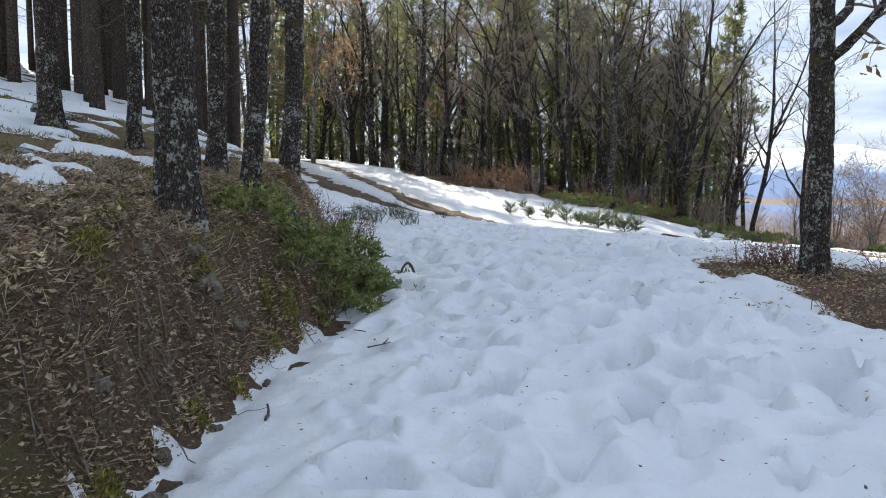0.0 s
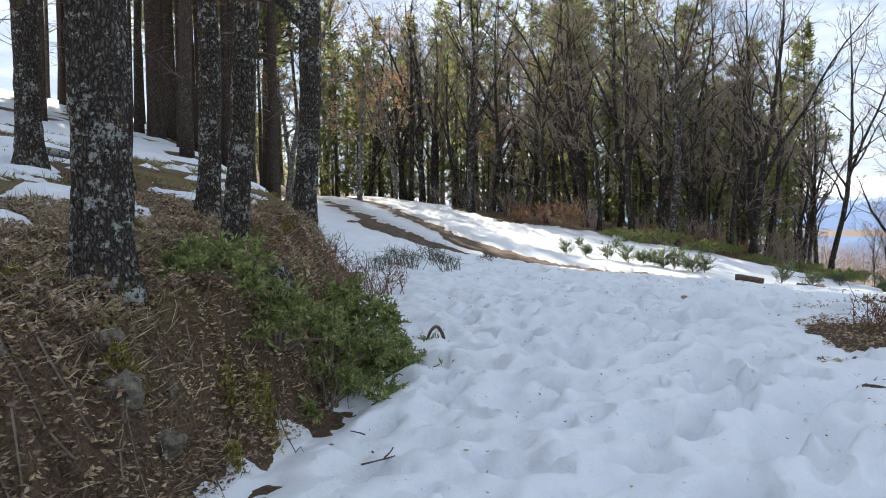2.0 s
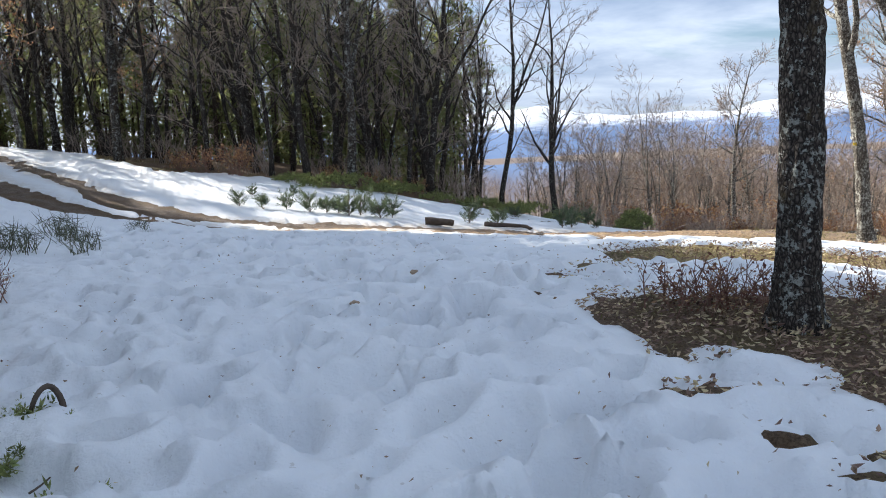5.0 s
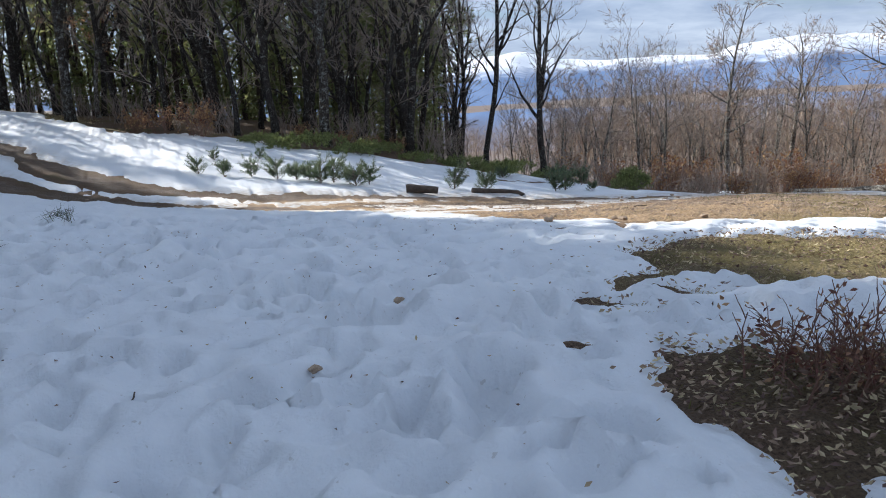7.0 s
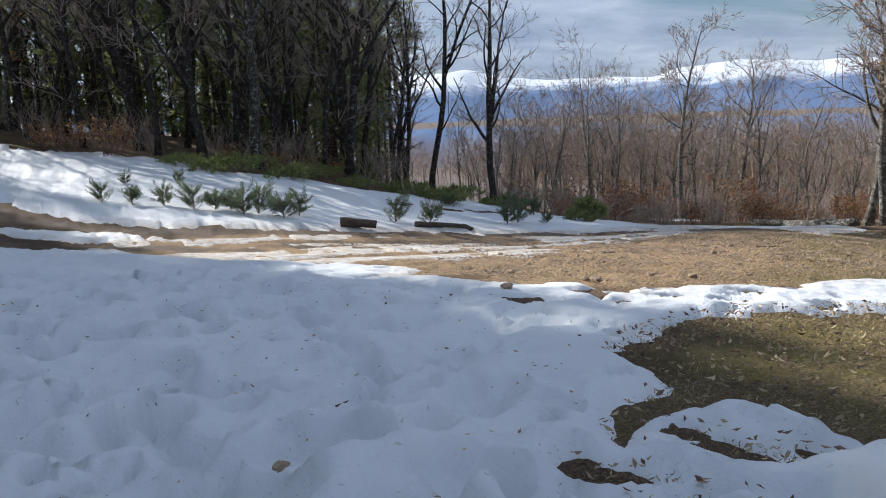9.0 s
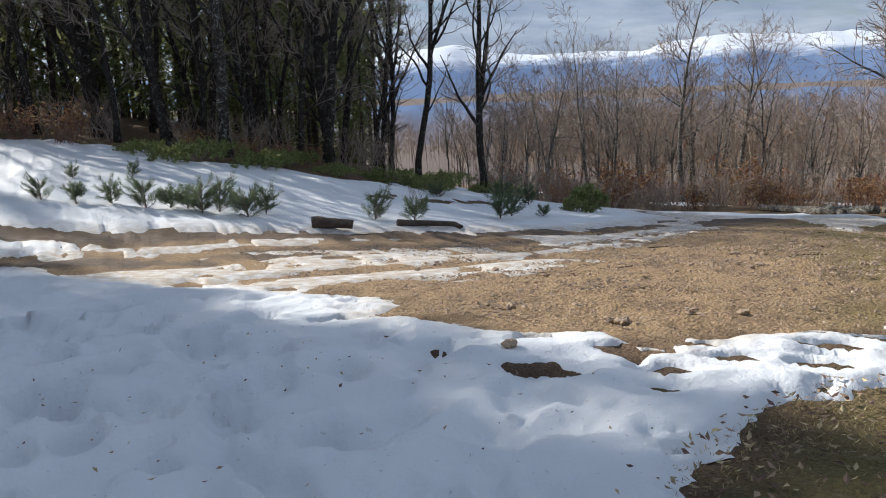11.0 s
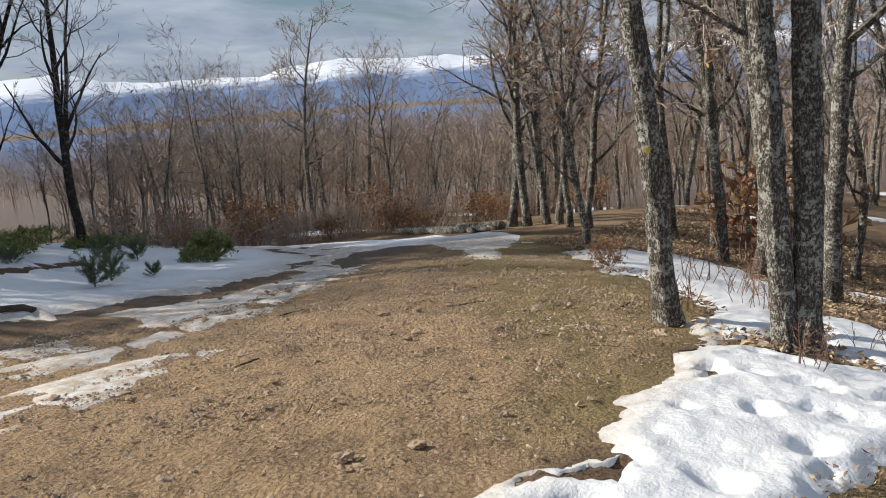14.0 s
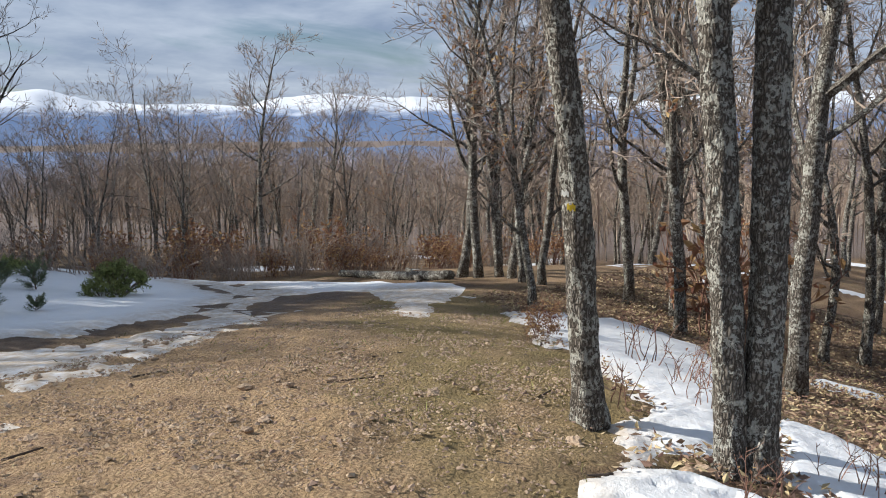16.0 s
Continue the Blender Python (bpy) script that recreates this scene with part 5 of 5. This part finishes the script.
def stump(x, y, r, tall):
    rng = np.random.default_rng(6)
    thing = empty("tree_stump", (x, y, float(height(x, y))), label="low weathered stump with a flat sawn top", category="stump")
    side, top = Build(), Build()
    a = np.arange(20) * 2 * math.pi / 20
    k = 1 + 0.12 * rng.normal(size=20)
    rings = [np.stack([r * f * k * np.cos(a), r * f * k * np.sin(a), 0 * a + z], 1) for f, z in ((1.5, -0.15), (1.2, 0.02), (1.0, tall * 0.6), (0.97, tall))]
    side.extend(np.concatenate(rings), [(i * 20 + j, i * 20 + (j + 1) % 20, (i + 1) * 20 + (j + 1) % 20, (i + 1) * 20 + j) for i in range(3) for j in range(20)])
    top.extend(np.concatenate([rings[3] + [0, 0, 0.002], [[0, 0, tall + 0.006]]]), [(j, (j + 1) % 20, 20) for j in range(20)])
    part("bark", side, OAK_BARK, thing, smooth=True)
    part("sawn_face", top, CUT_WOOD, thing)


stump(-1.33, 6.75, 0.11, 0.09)


def stone_shape(rng, detail=3):
    bm = bmesh.new()
    bmesh.ops.create_icosphere(bm, subdivisions=detail, radius=1.0)
    off = Vector(rng.normal(0, 9, 3))
    for v in bm.verts:
        v.co *= 1 + 0.75 * noise.noise(v.co * 0.9 + off) + 0.4 * noise.noise(v.co * 2.1 + off) + 0.3 * abs(noise.noise(v.co * 4.3 + off))
    me = bpy.data.meshes.new("stone")
    bm.to_mesh(me)
    bm.free()
    return me


r8 = np.random.default_rng(8)
SHAPES = []
for mat in (STONE, STONE, GRAVEL, GRAVEL, GRAVEL):
    me = stone_shape(r8)
    me.materials.append(mat)
    SHAPES.append(me)


def stone(x, y, size, label, shape=0, flat=0.6, name="stone", sink=0.35, group=""):
    ob = new(name, SHAPES[shape])
    ob.matrix_basis = pose(x, y, float(surface(np.array([x]), np.array([y]))[0]) + size * flat * (0.5 - sink), r8.uniform(-8, 8), r8.uniform(-8, 8), r8.uniform(0, 360))
    ob.scale = (size, size * r8.uniform(0.65, 0.95), size * flat)
    return tagged(ob, label, "stone", group)


LICHEN_STONE = "lichen-spotted grey rock set into the bank"
for x, y, size, k in ((-1.33, 5.08, 0.075, 0), (-1.43, 4.88, 0.08, 1), (-1.52, 4.98, 0.06, 0), (-1.32, 3.7, 0.05, 0), (-1.38, 5.3, 0.05, 1), (-1.2, 4.2, 0.035, 0), (-1.6, 4.3, 0.04, 1), (-1.75, 4.75, 0.045, 0), (-1.1, 5.0, 0.03, 1), (-1.5, 3.5, 0.05, 1), (-1.22, 3.3, 0.05, 0), (-1.35, 3.05, 0.045, 1)):
    stone(x, y, size, LICHEN_STONE, k, 0.95, sink=0.5, group="rocks in the bank")
for x, y, s in ((8.61, 14.96, 0.05), (9.97, 14.68, 0.045), (9.68, 13.32, 0.05), (9.85, 12.62, 0.08), (10.1, 11.95, 0.06), (5.24, 14.2, 0.04), (5.65, 13.35, 0.05), (4.5, 12.9, 0.05), (6.3, 13.4, 0.04), (7.6, 15.9, 0.05), (9.2, 15.9, 0.05)):
    stone(x, y, s, "tan stone half sunk in the bare ground", 2 + int(r8.integers(3)), 0.55, group="stones on the field")
for _ in range(150):
    x, y = r8.uniform(5, 14), r8.uniform(13, 19.5)
    if inside(np.array([x]), np.array([y]), ROAD_FIELD)[0] > 0.4:
        stone(x, y, r8.uniform(0.014, 0.038), "small tan stone lying on the gravel", 2 + int(r8.integers(3)), 0.6, group="stones on the field")
for x, y in ((2.45, 23.0), (-0.02, 19.6), (1.4, 9.4), (2.1, 10.3)):
    stone(x, y, 0.028, "brown clod lying in the snow", 2, 0.6, name="clod")

# ---- uncounted small stuff ----
def strew(count, box, share, seed):
    """Random places in a box, thinned by a share between 0 and 1."""
    r = np.random.default_rng(seed)
    x, y = r.uniform(box[0], box[1], count), r.uniform(box[2], box[3], count)
    keep = r.random(count) < share(x, y)
    return x[keep], y[keep], r


def bare(x, y):
    return (snow_depth(x, y) < 0.02).astype(float)


def leaf_litter(name, count, box, share, seed, size, label, mat=None, lift=0.012):
    x, y, r = strew(count, box, share, seed)
    b = Build()
    b.leaves(np.stack([x, y, height(x, y) + lift + r.random(len(x)) * 0.03], 1), r.uniform(0.6, 1.3, len(x)) * size, r, 0.65)
    tagged(part(name, b, mat or LITTER_LEAF), label, "leaves", kind="stuff")


leaf_litter("leaf_litter", 85000, (-3.4, -0.6, 2.2, 10.6), lambda x, y: bare(x, y) * ss(0.0, 0.12, bank_share(x, y)), 121, 0.016, "brown fallen leaves covering the bank")
leaf_litter("leaf_litter", 26000, (-3.2, -0.6, 2.2, 10.6), lambda x, y: bare(x, y) * ss(0.0, 0.12, bank_share(x, y)) * (0.2 + 0.8 * ss(-0.1, 0.2, fbm(x, y, 2.6, 3, 79))), 126, 0.024, "large curled oak leaves caught on the bank", mat=PALE_LEAF, lift=0.02)
leaf_litter("leaf_litter", 15000, (2.2, 7.0, 4.5, 9.0), lambda x, y: bare(x, y), 122, 0.02, "brown oak leaves lying round the lone oak")
leaf_litter("leaf_litter", 9000, (3.0, 9.0, 8.8, 11.8), lambda x, y: bare(x, y) * 0.35, 123, 0.022, "scattered brown leaves on the dry turf")
leaf_litter("leaf_litter", 40000, (9.2, 24, 9, 19), lambda x, y: bare(x, y) * ss(0.3, -0.3, inside(x, y, ROAD_FIELD)), 124, 0.035, "brown leaves on the floor of the oak wood")
leaf_litter("leaf_litter", 1600, (-0.8, 4.6, 2.2, 14), lambda x, y: (snow_depth(x, y) > 0.1) * 0.5, 125, 0.014, "single leaves dropped on the snow", lift=0.05)


def dry_grass(name, count, box, share, seed, tall, label, mat=None, droop=0.9, width=0.006):
    x, y, r = strew(count, box, share, seed)
    foot = np.stack([x, y, height(x, y) - 0.03], 1)
    d = r.normal(0, droop, (len(x), 3)) + [0.25, -0.15, 0]
    d[:, 2] = r.uniform(0.15, 1.0, len(x))
    d /= np.linalg.norm(d, axis=1)[:, None]
    b = Build()
    b.spikes(foot, foot + d * (r.uniform(0.4, 1.2, len(x)) * tall)[:, None], r.uniform(0.6, 1.3, len(x)) * width, r)
    tagged(part(name, b, mat or STRAW), label, "grass", kind="stuff")


clump = lambda x, y: ss(-0.12, 0.22, fbm(x, y, 1.7, 3, 77))
dry_grass("dead_grass", 38000, (-3.4, -0.6, 2.2, 11), lambda x, y: bare(x, y) * ss(0.05, 0.3, bank_share(x, y)) * (0.15 + 0.85 * clump(x, y)), 131, 0.17, "bleached dead grass and stalks on the bank", mat=foliage("bleached stalks", (0.24, 0.19, 0.12), (0.50, 0.41, 0.27), 4.0, 0.7, 0.2), width=0.005)
dry_grass("dead_grass", 42000, (-8, -1.7, 4.6, 16), lambda x, y: bare(x, y) * clump(x, y), 132, 0.10, "olive grass on the slope between snow patches", mat=foliage("olive grass", (0.14, 0.12, 0.045), (0.34, 0.28, 0.13), 2.0, 0.6, 0.3), width=0.010)
dry_grass("dead_grass", 26000, (3.0, 9.4, 8.8, 11.8), lambda x, y: bare(x, y) * 0.9, 133, 0.035, "short dry turf between the snow patches", width=0.006)
dry_grass("dead_grass", 42000, (4.2, 15, 12.2, 18.5), lambda x, y: bare(x, y) * ss(0.0, 0.4, inside(x, y, ROAD_FIELD)) * (0.12 + 0.88 * ss(1.0, 3.2, x * 0.75 - y + 8.2 + fbm(x, y, 0.9, 3, 78) * 3)), 134, 0.03, "thin straw-coloured turf on the gravel field", width=0.006)
dry_grass("dead_grass", 9000, (2.2, 7.0, 4.5, 9.0), lambda x, y: bare(x, y) * clump(x, y), 135, 0.07, "withered grass among the oak leaves", mat=foliage("withered grass", (0.12, 0.10, 0.04), (0.30, 0.24, 0.12), 2.0, 0.6, 0.3), width=0.007)
dry_grass("dead_grass", 9000, (9.0, 20, 11.5, 20), lambda x, y: bare(x, y) * clump(x, y) * 0.7, 136, 0.08, "green-brown grass at the foot of the oaks", mat=foliage("verge grass", (0.10, 0.11, 0.035), (0.26, 0.23, 0.09), 2.0, 0.6, 0.3), width=0.010)
dry_grass("dead_grass", 5000, (-7, 0, 33, 41), lambda x, y: bare(x, y) * ss(2.0, 0.8, beside(x, y, ((-6, 39.5), (-1.5, 34.6)))), 137, 0.14, "golden grass on the road's verge", width=0.02)


def moss_patches():
    """Short dense moss in patches over the bank."""
    r = np.random.default_rng(161)
    b = Build()
    for x, y, s in ((-1.46, 4.98, 0.14), (-1.7, 3.9, 0.17), (-1.12, 5.9, 0.15), (-1.8, 4.4, 0.13), (-1.2, 4.7, 0.10), (-1.28, 4.15, 0.10), (-1.15, 5.5, 0.09), (-1.9, 5.6, 0.15), (-2.0, 5.0, 0.13), (-1.35, 3.2, 0.14), (-1.25, 5.75, 0.10), (-2.3, 6.6, 0.2), (-2.6, 7.4, 0.25), (-1.6, 8.2, 0.15)):
        n = int(12000 * s * s * 4)
        k, a = np.sqrt(r.random(n)) * s * r.uniform(0.5, 1.0, n), r.uniform(0, 6.283, n)
        k = k * (1 + 0.35 * np.sin(3 * a + 9 * x) + 0.2 * np.sin(5 * a + 7 * y))
        px, py = x + k * np.cos(a) * 0.6, y + k * np.sin(a) * 1.2
        foot = np.stack([px, py, height(px, py) + 0.03 * np.maximum(1 - (k / s) ** 2, 0)], 1)
        b.spikes(foot, foot + r.normal(0, 0.012, (n, 3)) + [0, 0, 0.014], np.full(n, 0.009), r)
    tagged(part("moss", b, foliage("yellow moss", (0.13, 0.115, 0.028), (0.31, 0.265, 0.075), 9.0, 0.6, 0.2)), "yellow-green moss growing on the bank", "moss", kind="stuff")


moss_patches()


def gravel_field():
    """Loose grit of the road, four-sided crumbs."""
    x, y, r = strew(60000, (4.2, 14.5, 12.2, 19.5), lambda x, y: bare(x, y) * ss(0.1, 0.5, inside(x, y, ROAD_FIELD)) * (0.25 + 0.75 * clump(x, y)), 141)
    b = Build()
    n = len(x)
    c = np.stack([x, y, height(x, y) - 0.016], 1)
    s = r.uniform(0.004, 0.014, n) * (1 + (r.random(n) < 0.08))
    shape = np.array([(1, 0, 0), (0, 1, 0), (-1, 0, 0), (0, -1, 0), (0, 0, 1)], float)
    pts = shape[None] + r.normal(0, 0.25, (n, 5, 3))
    pts = c[:, None, :] + pts * s[:, None, None] * [1.0, 1.0, 0.6]
    b.extend(pts.reshape(-1, 3), [tuple(5 * i + j for j in f) for i in range(n) for f in ((0, 1, 4), (1, 2, 4), (2, 3, 4), (3, 0, 4))])
    tagged(part("gravel", b, GRAVEL), "loose tan grit strewn over the road", "gravel", kind="stuff")


gravel_field()


def roots_on_bank():
    """Fine roots and creepers that hang down the cut bank."""
    r = np.random.default_rng(151)
    b = Build()
    for _ in range(260):
        y = r.uniform(2.6, 9.8)
        x = float(bank_foot(y)) - r.uniform(0.05, 1.1)
        pts, a = [], r.uniform(0, 6.28)
        for _ in range(6):
            pts.append((x, y, float(height(x, y)) + r.uniform(0.0, 0.05)))
            a += r.normal(0, 0.6)
            x, y = x + 0.055 * math.cos(a), y + 0.055 * math.sin(a)
        b.tube(pts, np.linspace(0.004, 0.0015, 6) * r.uniform(0.6, 1.6), 3, cap=False)
    tagged(part("creeping_stems", b, CUT_WOOD), "pale creeping stems and roots on the bank", "roots", kind="stuff")


roots_on_bank()
